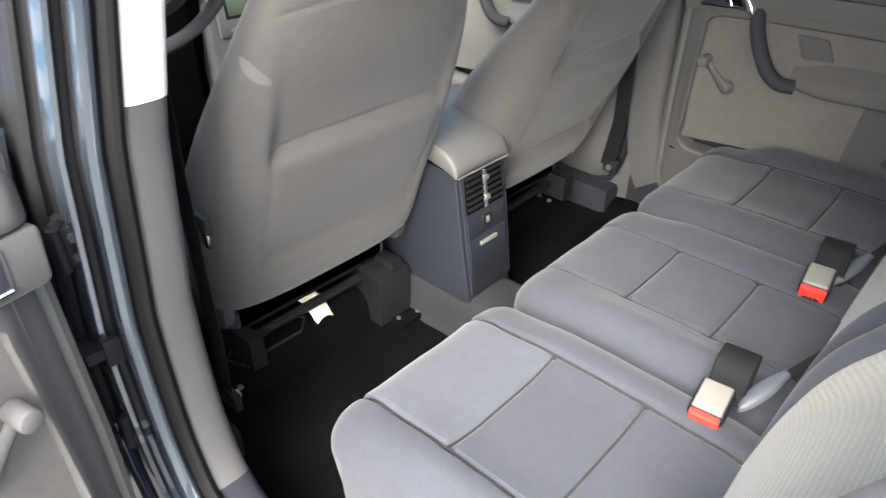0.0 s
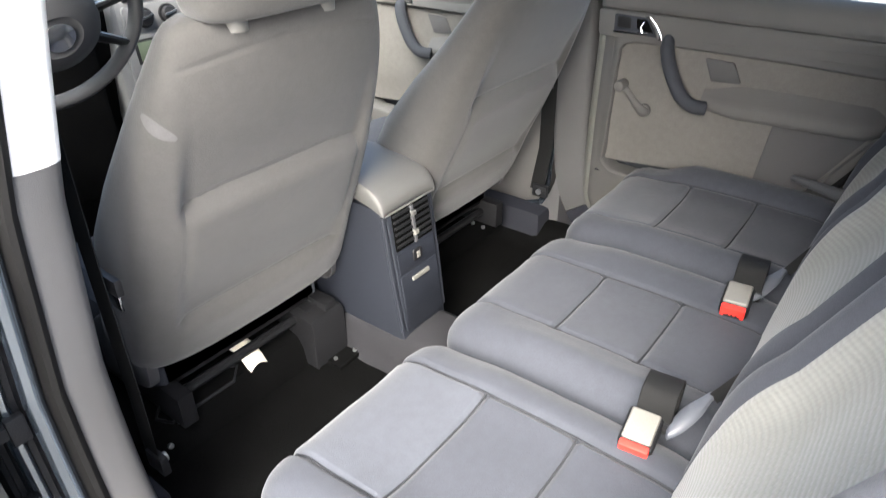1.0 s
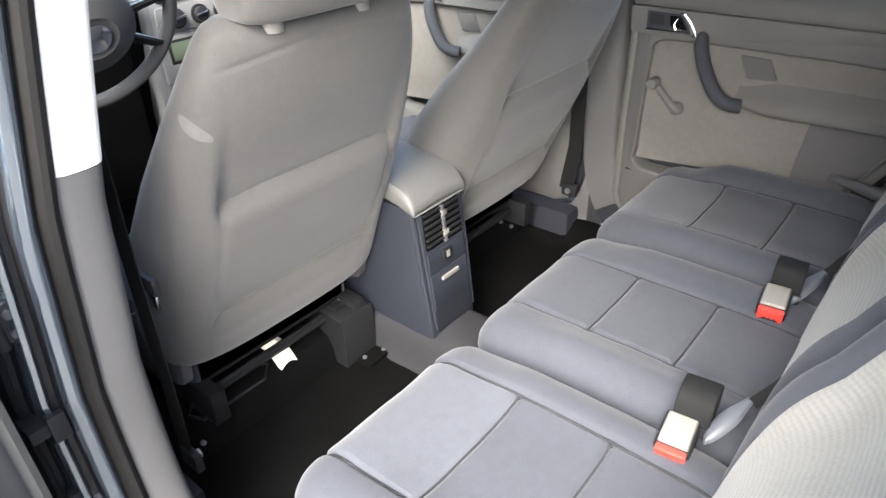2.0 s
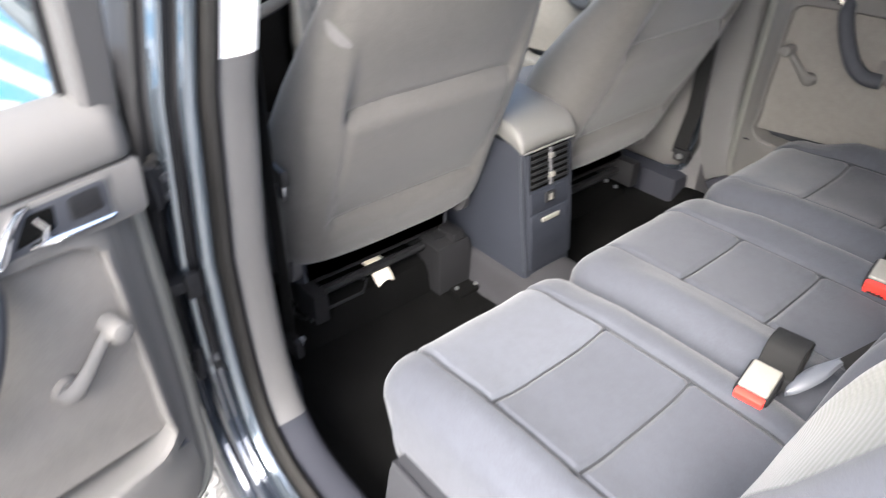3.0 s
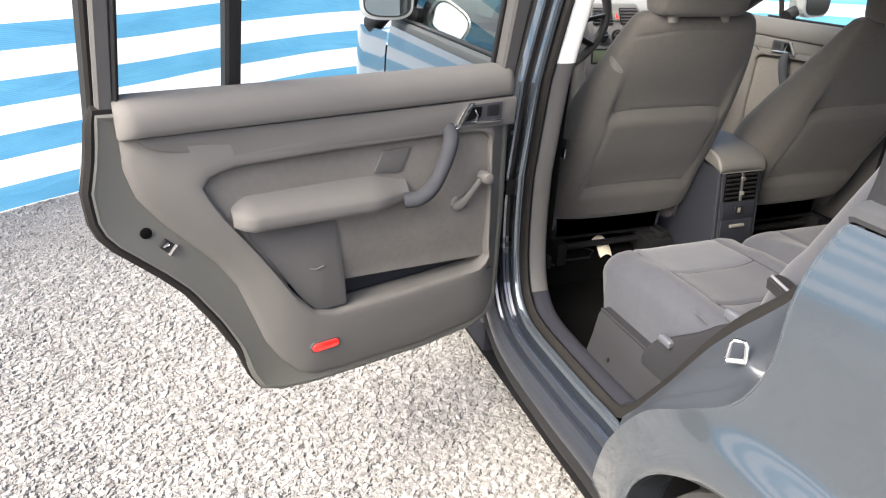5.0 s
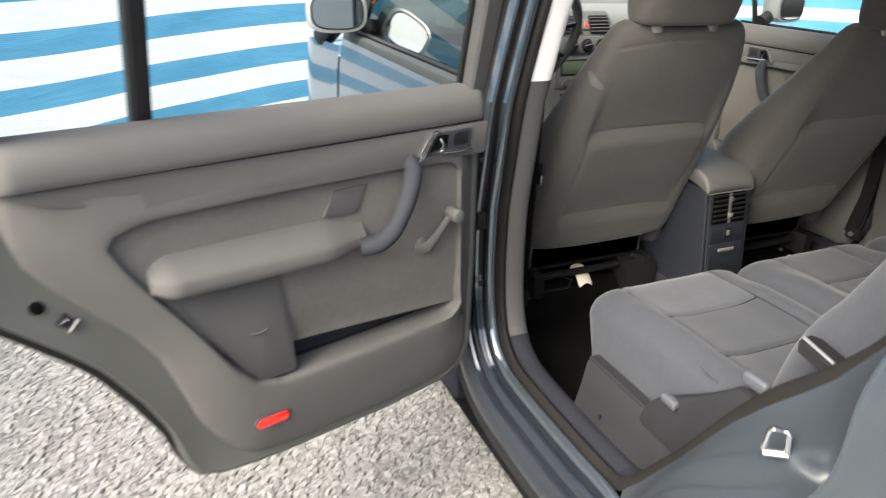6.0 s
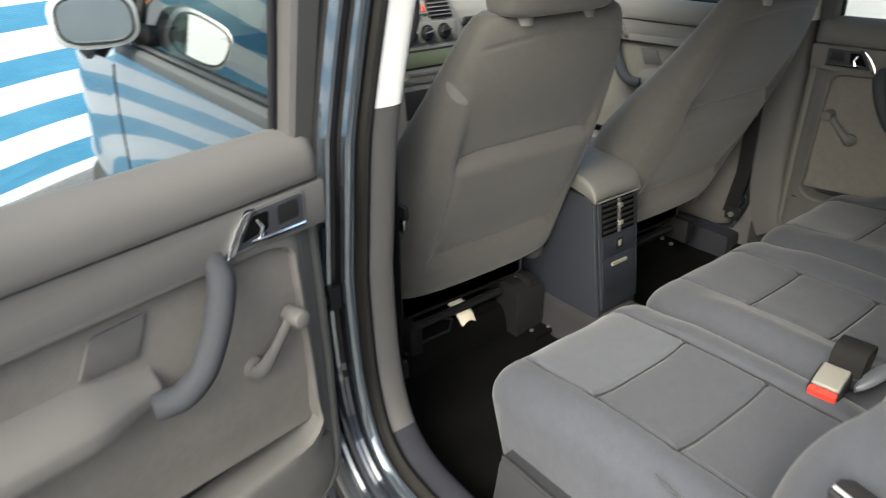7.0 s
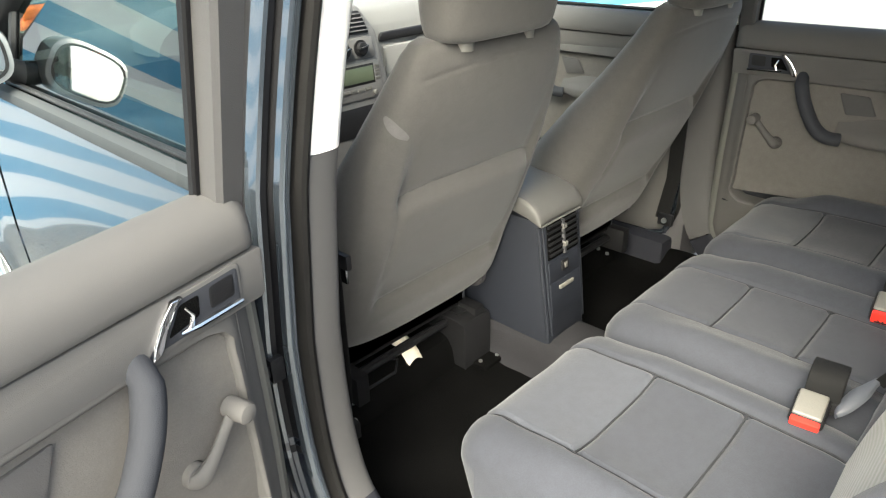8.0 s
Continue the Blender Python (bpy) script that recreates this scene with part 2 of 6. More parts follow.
GRAVEL = gravel_material("gravel bed", (0.135, 0.131, 0.126), (0.25, 0.245, 0.236))
STONE = gravel_material("gravel stones", (0.115, 0.112, 0.108), (0.28, 0.275, 0.265), loose=True)


# mesh helpers
def thing(name, label="", category="", group="", kind="", at=(0, 0, 0)):
    ob = new(name)
    ob.location = at
    ob.empty_display_size = 0.05
    return tagged(ob, label, category, group, kind)


def finish(bm, name, material, sharp=38):
    bmesh.ops.remove_doubles(bm, verts=bm.verts, dist=1e-5)
    bmesh.ops.recalc_face_normals(bm, faces=bm.faces)
    lim = radians(sharp)
    for f in bm.faces:
        f.smooth = True
    for e in bm.edges:
        e.smooth = len(e.link_faces) == 2 and e.calc_face_angle(0) < lim
    me = bpy.data.meshes.new(name)
    bm.to_mesh(me)
    bm.free()
    me.materials.append(material)
    return me


def part(name, bm, material, parent=None, label="", m=None):
    ob = new(name, finish(bm, name, material))
    if parent:
        ob.parent = parent
    if m is not None:
        ob.matrix_basis = m
    if label:
        ob["label"] = label
    return ob


def quads(bm, rows, closed=False):
    """Skin rows of points into a surface."""
    vs = [[bm.verts.new(p) for p in row] for row in rows]
    for a, b in zip(vs, vs[1:]):
        n = len(a)
        for i in range(n if closed else n - 1):
            j = (i + 1) % n
            try:
                bm.faces.new((a[i], a[j], b[j], b[i]))
            except ValueError:
                pass
    return vs


def loft(rings, cap=True, bm=None):
    bm = bm or bmesh.new()
    vs = quads(bm, rings, closed=True)
    if cap:
        for r in (vs[0], vs[-1]):
            try:
                bm.faces.new(r)
            except ValueError:
                pass
    return bm


def box(x0, x1, y0, y1, z0, z1, bev=0.0, seg=2, bm=None):
    own = bmesh.new()
    bmesh.ops.create_cube(own, size=1, matrix=Matrix.Translation(((x0 + x1) / 2, (y0 + y1) / 2, (z0 + z1) / 2)) @ Matrix.Diagonal((x1 - x0, y1 - y0, z1 - z0, 1)))
    if bev:
        bmesh.ops.bevel(own, geom=own.edges[:], offset=bev, segments=seg, affect="EDGES", profile=0.6)
    return merged(bm, own)


def merged(bm, own):
    if bm is None:
        return own
    me = bpy.data.meshes.new("tmp")
    own.to_mesh(me)
    own.free()
    bm.from_mesh(me)
    bpy.data.meshes.remove(me)
    return bm


def tube(pts, r, n=10, closed=False, bm=None, flat=1.0):
    """A round rod along points; r may be a list."""
    pts = [Vector(p) for p in pts]
    rs = r if isinstance(r, (list, tuple)) else [r] * len(pts)
    up, rings = None, []
    for i, p in enumerate(pts):
        a = pts[i - 1] if (i or closed) else p
        b = pts[(i + 1) % len(pts)] if (i < len(pts) - 1 or closed) else p
        d = (b - a).normalized()
        if up is None:
            up = d.orthogonal().normalized()
        up = (up - d * up.dot(d)).normalized()
        side = d.cross(up)
        rings.append([p + (up * math.cos(k * 2 * math.pi / n) * flat + side * math.sin(k * 2 * math.pi / n)) * rs[i] for k in range(n)])
    own = bmesh.new()
    if closed:
        rings.append(rings[0])
    loft(rings, cap=not closed, bm=own)
    return merged(bm, own)


def disc(c, axis, r, h, n=24, bev=0.0, bm=None):
    """A short cylinder from c along axis."""
    axis = Vector(axis).normalized()
    u = axis.orthogonal().normalized()
    v = axis.cross(u)
    prof = [(r, 0), (r, h - bev), (r - bev * 0.3, h - bev * 0.3), (r - bev, h)] if bev else [(r, 0), (r, h)]
    own = bmesh.new()
    loft([[Vector(c) + axis * hh + (u * math.cos(k * 2 * math.pi / n) + v * math.sin(k * 2 * math.pi / n)) * rr for k in range(n)] for rr, hh in prof], bm=own)
    return merged(bm, own)


def smooth_path(pts, n=8, closed=False):
    """Points along a Catmull-Rom curve through pts."""
    pts = [Vector(p) for p in pts]
    out, m = [], len(pts)
    for i in range(m if closed else m - 1):
        p = [pts[(i + k) % m] if closed else pts[min(max(i + k, 0), m - 1)] for k in (-1, 0, 1, 2)]
        for j in range(n):
            t = j / n
            out.append(0.5 * (2 * p[1] + (p[2] - p[0]) * t + (2 * p[0] - 5 * p[1] + 4 * p[2] - p[3]) * t * t + (3 * p[1] - p[0] - 3 * p[2] + p[3]) * t ** 3))
    if not closed:
        out.append(pts[-1])
    return out


def resample(pts, n):
    pts = [Vector(p) for p in pts]
    acc = [0.0]
    for a, b in zip(pts, pts[1:]):
        acc.append(acc[-1] + (b - a).length)
    out, k = [], 0
    for i in range(n):
        want = acc[-1] * i / (n - 1)
        while k < len(pts) - 2 and acc[k + 1] < want:
            k += 1
        out.append(pts[k].lerp(pts[k + 1], (want - acc[k]) / max(acc[k + 1] - acc[k], 1e-9)))
    return out


def inset(poly, d):
    """A closed outline moved inwards by d (outline as 2D points)."""
    area = sum(a[0] * b[1] - b[0] * a[1] for a, b in zip(poly, poly[1:] + poly[:1]))
    sg = 1 if area > 0 else -1
    out = []
    for i, p in enumerate(poly):
        a, b = poly[i - 1], poly[(i + 1) % len(poly)]
        tx, ty = b[0] - a[0], b[1] - a[1]
        ln = math.hypot(tx, ty) or 1
        out.append((p[0] - sg * ty / ln * d, p[1] + sg * tx / ln * d))
    return out


def plate(poly, f, d0, d1, bev=0.004, bm=None, back=True):
    """A plate with a softened front edge. f maps (a, b, depth) to a point; poly is its outline in (a, b)."""
    sg = 1 if d1 > d0 else -1
    levels = [(0, d0), (0, d1 - sg * bev), (bev * 0.3, d1 - sg * bev * 0.3), (bev, d1)]
    rings = [[f(*p, d) for p in inset(poly, i)] if i else [f(*p, d) for p in poly] for i, d in levels]
    own = bmesh.new()
    loft(rings, bm=own)
    bmesh.ops.triangulate(own, faces=[q for q in own.faces if len(q.verts) > 4])
    return merged(bm, own)


def rounded(poly, r, n=5):
    """Round the corners of an outline."""
    out = []
    for i, p in enumerate(poly):
        p, a, b = Vector(p), Vector(poly[i - 1]), Vector(poly[(i + 1) % len(poly)])
        rr = min(r, (a - p).length * 0.45, (b - p).length * 0.45)
        s, e = p + (a - p).normalized() * rr, p + (b - p).normalized() * rr
        for k in range(n + 1):
            t = k / n
            q = s * (1 - t) ** 2 + p * 2 * t * (1 - t) + e * t * t
            out.append((q.x, q.y))
    return out


def sst(a, b, x):
    t = min(max((x - a) / (b - a), 0), 1)
    return t * t * (3 - 2 * t)


def fine(a, b, n, e=0.012):
    """Samples from a to b, dense at both ends."""
    lo, hi = [a, a + (b - a) / abs(b - a) * e * 0.3, a + (b - a) / abs(b - a) * e * 0.7, a + (b - a) / abs(b - a) * e], []
    hi = [a + b - v for v in reversed(lo)]
    mid = [lo[-1] + (hi[0] - lo[-1]) * k / n for k in range(1, n)]
    return lo + mid + hi


# ground
def build_ground():
    bm = bmesh.new()
    quads(bm, [[(x, y, 0) for x in (-150, -20, -4, 4, 20, 150)] for y in (-150, -20, -4, 6, 30, 150)])
    tagged(part("ground", bm, GRAVEL), "pale grey crushed gravel yard under the car", "ground", kind="structure")
    rnd = random.Random(5)
    verts, faces = [], []
    cube = [(-1, -1, -1), (1, -1, -1), (1, 1, -1), (-1, 1, -1), (-.7, -.7, 1), (.7, -.7, 1), (.7, .7, 1), (-.7, .7, 1)]
    fc = [(0, 1, 5, 4), (1, 2, 6, 5), (2, 3, 7, 6), (3, 0, 4, 7), (4, 5, 6, 7)]
    for _ in range(98000):
        near = rnd.random() < 0.75
        x = rnd.uniform(-2.9, -0.7) if near else rnd.uniform(-4.2, -0.2)
        y = rnd.uniform(-0.6, 2.0) if near else rnd.uniform(-0.6, 3.6)
        r = 0.0034 + 0.0100 * rnd.random() ** 2.4
        turn, hgt = rnd.uniform(0, 6.28), rnd.uniform(0.35, 0.75)
        c, s = math.cos(turn), math.sin(turn)
        ex, ey = rnd.uniform(0.8, 1.45), rnd.uniform(0.6, 1.0)
        tip = (rnd.uniform(-.4, .4), rnd.uniform(-.4, .4))
        k = len(verts)
        for a, b, h in cube:
            a, b = a * ex * rnd.uniform(.65, 1.1), b * ey * rnd.uniform(.65, 1.1)
            h2 = (h * hgt * rnd.uniform(.7, 1.1) + tip[0] * a * 0.6 + tip[1] * b * 0.6) if h > 0 else -0.3
            verts.append((x + r * (a * c - b * s), y + r * (a * s + b * c), r * h2 + 0.002))
        faces += [tuple(k + i for i in f) for f in fc]
    me = bpy.data.meshes.new("gravel_stones")
    me.from_pydata(verts, [], faces)
    me.materials.append(STONE)
    tagged(new("gravel_stones", me), "loose angular pale grey gravel stones", "gravel", kind="stuff")


# unseen wall added to close the place behind the car and screen low sky
def build_added_wall():
    bm = box(-6.0, 5.5, -4.6, -4.4, 0.0, 1.9, 0.01)
    tagged(part("wall_rear", bm, RENDER), "added plain grey wall behind the car, out of view", "wall", kind="structure")


# striped tarpaulin wall, hanging beside and in front of the car
def build_tarpaulin():
    def wall(name, p0, p1, label, phase, ahead=0.0):
        p0, p1 = Vector(p0), Vector(p1)
        d = p1 - p0
        ln = d.length
        nrm = Vector((-d.y, d.x, 0)).normalized()
        bm = bmesh.new()
        uv = bm.loops.layers.uv.new("UVMap")
        nu, nv = int(ln * 9), 46
        rows, st = [], {}
        for j in range(nv + 1):
            z = 3.3 * j / nv
            row = []
            for i in range(nu + 1):
                s = ln * i / nu - ahead
                w = 0.035 * math.sin(s * 2.1 + z * 0.5) + 0.012 * math.sin(s * 6.3 - z * 1.9) + 0.02 * noise.noise((s * 1.3, z * 1.6, phase))
                w *= 0.4 + 0.6 * min(1, abs(3.3 - z))
                sag = 0.008 * math.sin(s * 2.6 + 1.0) + 0.055 * sst(3.0, 5.2, s) - 0.008
                p = p0 + d * (i / nu) + nrm * w + Vector((0, 0, z + 0.005))
                row.append(p)
                st[(j, i)] = (s, (z - sag - 0.01) / 0.265)
            rows.append(row)
        vs = quads(bm, rows)
        at = {v: st[(j, i)] for j, r in enumerate(vs) for i, v in enumerate(r)}
        for f in bm.faces:
            for lp in f.loops:
                lp[uv].uv = at[lp.vert]
        me = bpy.data.meshes.new(name)
        for f in bm.faces:
            f.smooth = True
        bm.to_mesh(me)
        bm.free()
        me.materials.append(TARP)
        return tagged(new(name, me), label, "tarpaulin")
    wall("tarpaulin", (-8.534, -1.29, 0), (3.9, 6.95, 0), "blue and white striped woven tarpaulin wall hanging over gravel", 0.0, 4.0)
    wall("tarpaulin", (3.95, 6.9, 0), (7.6, 3.8, 0), "blue and white striped tarpaulin wall on the far side", 4.0)


# ---- the car: x to its right, y ahead, centre line at x = 0 ----
def skin_x(z):
    """Half width of the outer skin by height."""
    pts = [(0.15, 0.80), (0.24, 0.845), (0.35, 0.868), (0.55, 0.892), (0.72, 0.8965), (0.80, 0.894), (0.92, 0.8895), (0.98, 0.8845), (1.05, 0.8745), (1.085, 0.8675), (1.115, 0.857), (1.55, 0.70), (1.62, 0.60)]
    if z <= pts[0][0]:
        return pts[0][1]
    for i in range(len(pts) - 1):
        if z <= pts[i + 1][0]:
            (z1, x1), (z2, x2) = pts[i], pts[i + 1]
            z0, x0 = pts[max(i - 1, 0)]
            z3, x3 = pts[min(i + 2, len(pts) - 1)]
            h = z2 - z1
            m1, m2 = (x2 - x0) / (z2 - z0) * h, (x3 - x1) / (z3 - z1) * h
            t = (z - z1) / h
            return (2 * t ** 3 - 3 * t * t + 1) * x1 + (t ** 3 - 2 * t * t + t) * m1 + (3 * t * t - 2 * t ** 3) * x2 + (t ** 3 - t * t) * m2
    return pts[-1][1]


def lean(z):
    return (z - 1.05) * 0.17 if z > 1.05 else (max(z, 0.8) - 1.05) * 0.085


OPEN_FRONT = [(0.30, 1.56), (0.345, 1.35), (0.370, 1.10), (0.375, 0.80), (0.372, 0.65), (0.358, 0.545), (0.330, 0.470), (0.285, 0.426), (0.22, 0.409), (0.10, 0.404), (-0.05, 0.404), (-0.14, 0.408)]
OPEN_REAR = [(-0.14, 0.408), (-0.185, 0.432), (-0.225, 0.480), (-0.265, 0.540), (-0.31, 0.610), (-0.35, 0.680), (-0.385, 0.740), (-0.437, 0.815), (-0.50, 0.890), (-0.55, 0.97), (-0.575, 1.08), (-0.55, 1.25), (-0.48, 1.42), (-0.38, 1.56)]
CX = 0.037  # centre line of the cabin; what stands on the right side is mirrored in it


def sweep(path, profile, side):
    """A profile of (half width, offset away from the door opening) drawn along a path in (y, z)."""
    path = smooth_path([(0, *p) for p in path], 7)
    rows = []
    for i, p in enumerate(path):
        d = (path[min(i + 1, len(path) - 1)] - path[max(i - 1, 0)]).normalized()
        o = Vector((0, -d.z, d.y))
        row = []
        for x, off in profile:
            q = p + o * off
            row.append(Vector((side * (x - lean(max(q.z, 0.3))), q.y, q.z)))
        rows.append(row)
    bm = bmesh.new()
    quads(bm, rows)
    return bm


P_TRIM = [(0.664, 0.10), (0.667, 0.05), (0.671, 0.016), (0.677, 0.005), (0.686, 0.0), (0.70, -0.002), (0.722, -0.001), (0.733, 0.002), (0.736, 0.02)]
P_SEAL = [(0.733, 0.016), (0.734, 0.002), (0.738, -0.007), (0.745, -0.011), (0.752, -0.008), (0.757, 0.002), (0.758, 0.016)]
P_RIM = [(0.757, 0.014), (0.760, 0.006), (0.765, 0.002), (0.774, 0.002), (0.780, 0.006), (0.783, 0.016)]
P_GROOVE = [(0.783, 0.016), (0.785, 0.032), (0.792, 0.035), (0.795, 0.029)]
P_RIDGE = [(0.795, 0.029), (0.799, 0.025), (0.805, 0.027), (0.809, 0.035), (0.811, 0.047)]
P_CHANNEL = [(0.811, 0.047), (0.813, 0.060), (0.820, 0.063), (0.822, 0.058)]
P_OUTER = [(0.822, 0.058), (0.828, 0.062), (0.832, 0.076), (0.8335, 0.080), (0.8335, 0.084), (0.8355, 0.087), (0.838, 0.104), (0.838, 0.122), (0.835, 0.130), (0.829, 0.134)]
P_EDGE = [(0.829, 0.134), (0.832, 0.142), (0.834, 0.165), (0.826, 0.180), (0.80, 0.184)]


def build_body():
    body = thing("car_body", "dark blue-grey metallic car body with its doorway open", "car body")
    for side in (-1, 1):
        before = set(body.children)
        whole = smooth_path([(0, *p) for p in OPEN_FRONT + [(-0.22, 0.407), (-0.31, 0.405)]], 7)
        low = [(p.y, p.z) for p in whole if p.z < 0.62]
        high = [(p.y, p.z) for p in whole if p.z > 0.585]
        part("sill_panel", sweep([(p.y, p.z) for p in whole], P_RIM, side), PAINT_LIT, body, "dark blue-grey painted door frame rim")
        part("pillar_ridge", sweep(high, P_RIDGE, side), PAINT_LIT, body, "thin painted ridge on the pillar")
        # black carries the shade of this groove between painted ridges
        part("pillar_groove", sweep(high, P_GROOVE, side), BLACK, body, "pillar groove coloured black for its shade")
        part("stepped_sill", sweep(low, P_GROOVE + P_RIDGE[1:] + P_CHANNEL[1:], side), PAINT_SHADED, body, "stepped dark blue-grey sill")
        part("sill_outer", sweep(low, P_OUTER, side), PAINT_SHADED, body, "dark blue-grey painted outer sill")
        part("sill_edge", sweep(low, P_EDGE, side), BLACK, body, "black lower sill edge")
        # the outer sill's profile, blackened here for the shade in the gap
        part("pillar_gap", sweep(high, P_CHANNEL + P_OUTER[1:], side), BLACK, body, "hinge pillar gap with its shade coloured black")
        part("door_seal", sweep(OPEN_FRONT + OPEN_REAR[1:], P_SEAL, side), RUBBER, body, "dark rubber door seal")
        # lower pillar trim, pale upper pillar trim, sill trim, rear trim
        sub = smooth_path([(0, *p) for p in OPEN_FRONT], 7)
        def cut(lo, hi):
            return [(p.y, p.z) for p in sub[lo:hi]]
        idx = next(i for i, p in enumerate(sub) if p.z < 1.098)
        idx2 = next(i for i, p in enumerate(sub) if p.z < 0.462)
        part("upper_pillar_trim", sweep(cut(0, idx), P_TRIM[:-1], side), WHITETRIM, body, "pale grey upper pillar trim")
        part("lower_pillar_trim", sweep(cut(idx - 1, idx2 + 1), [(x + 0.002, o - 0.002) for x, o in P_TRIM], side), PILLAR, body, "grey plastic lower pillar trim")
        part("sill_trim", sweep(cut(idx2, 9999) + OPEN_REAR[1:4], P_TRIM, side), SILLTRIM, body, "dark grey plastic sill trim")
        part("rear_jamb_trim", sweep(OPEN_REAR[3:], [(0.58, 0.10), (0.66, 0.03), (0.70, 0.004), (0.735, 0.0), (0.736, 0.02)], side), SIDECOVER, body, "dark rear doorway trim")
        # jamb behind the opening, from the seal out to the skin
        n = 60
        a = resample([(0, p[0], p[1]) for p in OPEN_REAR[1:11]], n)
        c = resample(smooth_path([(0, -0.225, 0.30), (0, -0.262, 0.40), (0, -0.305, 0.49), (0, -0.386, 0.613), (0, -0.481, 0.693), (0, -0.560, 0.759), (0, -0.594, 0.819), (0, -0.608, 0.879), (0, -0.606, 0.964), (0, -0.615, 1.025), (0, -0.634, 1.085)], 8), n)
        rows = []
        for k in range(n):
            pa, pc = a[k], c[k]
            xa, xc = 0.752 - lean(pa.z), skin_x(pc.z) - 0.004
            rise = 0.010 * sst(0.10, 0.35, k / n) * (1 - sst(0.48, 0.68, k / n))
            row = []
            for q in range(31):
                t = q / 30
                m = pa.lerp(pc, t ** 0.85)
                wave = rise * math.sin(17.0 * t ** 1.2 - 1.2 + 2.0 * k / n) * min(1.0, 3.5 * (1 - t)) * sst(0.12, 0.45, t)
                row.append(Vector((xa + (xc - xa) * t - wave, m.y + wave, m.z + wave * 0.7)))
            row.append(Vector((xc + 0.0045, pc.y - 0.004, pc.z)))
            row.append(Vector((xc - 0.004, pc.y - 0.02, pc.z)))
            rows.append([Vector((side * p.x, p.y, p.z)) for p in row])
        bm = bmesh.new()
        quads(bm, rows)
        part("rear_door_jamb", bm, PAINT_DULLED, body, "painted doorway jamb")
        # rear quarter panel from the doorway edge round the wheel arch
        edge = [(p.y, p.z) for p in c]
        outer = [(-0.215, 0.24)] + edge + [(-0.80, 1.088), (-1.2, 1.088), (-1.55, 1.06), (-1.60, 0.80), (-1.60, 0.5), (-1.55, 0.28), (-1.2, 0.24)]
        m = 260
        o = resample([(0, *p) for p in outer], m)
        rows = []
        for k in range(m):
            ang = math.atan2(o[k].z - 0.32, o[k].y + 0.745) % (2 * math.pi)
            ang = min(max(ang - 2 * math.pi if ang > 4.5 else ang, radians(-12)), radians(192))
            arch = Vector((0, -0.745 + 0.375 * math.cos(ang), 0.32 + 0.325 * math.sin(ang)))
            row = [Vector((0.78, arch.y, arch.z)), Vector((skin_x(arch.z) + 0.008, arch.y, arch.z))]
            for q in range(1, 31):
                p = arch.lerp(o[k], (q / 30) ** 1.3)
                far = math.hypot(p.y + 0.745, (p.z - 0.32) * 1.15) - 0.37
                row.append(Vector((skin_x(p.z) + 0.026 * (1 + 0.6 * sst(0.58, 0.72, p.z)) * (1 - sst(0.0, 0.17, far)) * sst(-0.03, 0.03, far), p.y, p.z)))
            rows.append([Vector((side * p.x, p.y, p.z)) for p in row])
        bm = bmesh.new()
        quads(bm, rows)
        part("rear_quarter_panel", bm, PAINT_LIT, body, "smooth dark blue-grey quarter panel round the wheel arch")
        # moulding along the foot of the rear side window
        part("window_moulding", loft([[Vector((side * (skin_x(1.08) + dx), y, z + dz)) for dx, dz in ((-0.03, 0.0), (0.002, 0.0), (0.007, 0.008), (0.005, 0.020), (-0.004, 0.027), (-0.03, 0.027))] for y, z in ((-0.640, 1.087), (-0.646, 1.090), (-0.9, 1.090), (-1.5, 1.065))]), BELT, body, "grey window moulding")
        # arch liner
        rows = [[Vector((side * x, -0.745 + 0.37 * math.cos(radians(k * 6)), 0.325 + 0.34 * math.sin(radians(k * 6)))) for x in (0.55, 0.80)] for k in range(-2, 33)]
        bm = bmesh.new()
        quads(bm, rows)
        part("wheel_arch_liner", bm, BLACK, body)
        # upper rear pillar outside and trim inside
        bm = bmesh.new()
        rows = []
        for k in range(13):
            z = 1.10 + 0.475 * k / 12
            y0 = -0.645 + 0.20 * (k / 12) ** 1.5
            rows.append([Vector((side * x, y, z)) for x, y in ((0.76 - lean(z), y0 + 0.06), (skin_x(z) - 0.004, y0 + 0.004), (skin_x(z), y0 - 0.01), (skin_x(z), y0 - 0.12), (skin_x(z) - 0.1, y0 - 0.14))])
        quads(bm, rows)
        part("rear_pillar", bm, BLACK, body, "black rear pillar")
        bm = bmesh.new()
        quads(bm, [[Vector((side * x, y, z)) for y, z in ((-0.30, 0.30), (-0.34, 0.55), (-0.42, 0.70), (-0.50, 0.82), (-0.56, 0.95), (-0.60, 1.07))] for x in (0.735, 0.70, 0.66, 0.62)])
        quads(bm, [[Vector((side * x, y, z)) for y in (-0.56, -0.8, -1.5)] for x, z in ((0.62, 0.30), (0.64, 0.7), (0.66, 1.0), (0.72, 1.07))])
        part("luggage_side_trim", bm, DARKTRIM, body, "dark luggage area side trim")
        # front wing and roof rail
        bm = bmesh.new()
        m = 90
        outer = resample([(0, 1.46, 0.24), (0, 1.46, 0.6), (0, 1.46, 1.04), (0, 1.9, 1.02), (0, 2.4, 0.93), (0, 2.62, 0.80), (0, 2.66, 0.5), (0, 2.6, 0.24)], m)
        rows = []
        for k in range(m):
            ang = radians(192 - 204 * k / (m - 1))
            ar = Vector((0, 1.95 + 0.365 * math.cos(ang), 0.325 + 0.345 * math.sin(ang)))
            row = [Vector((0.76, ar.y, ar.z))]
            for q in (0, 0.05, 0.12, 0.25, 0.5, 0.75, 1.0):
                p = ar.lerp(outer[k], q)
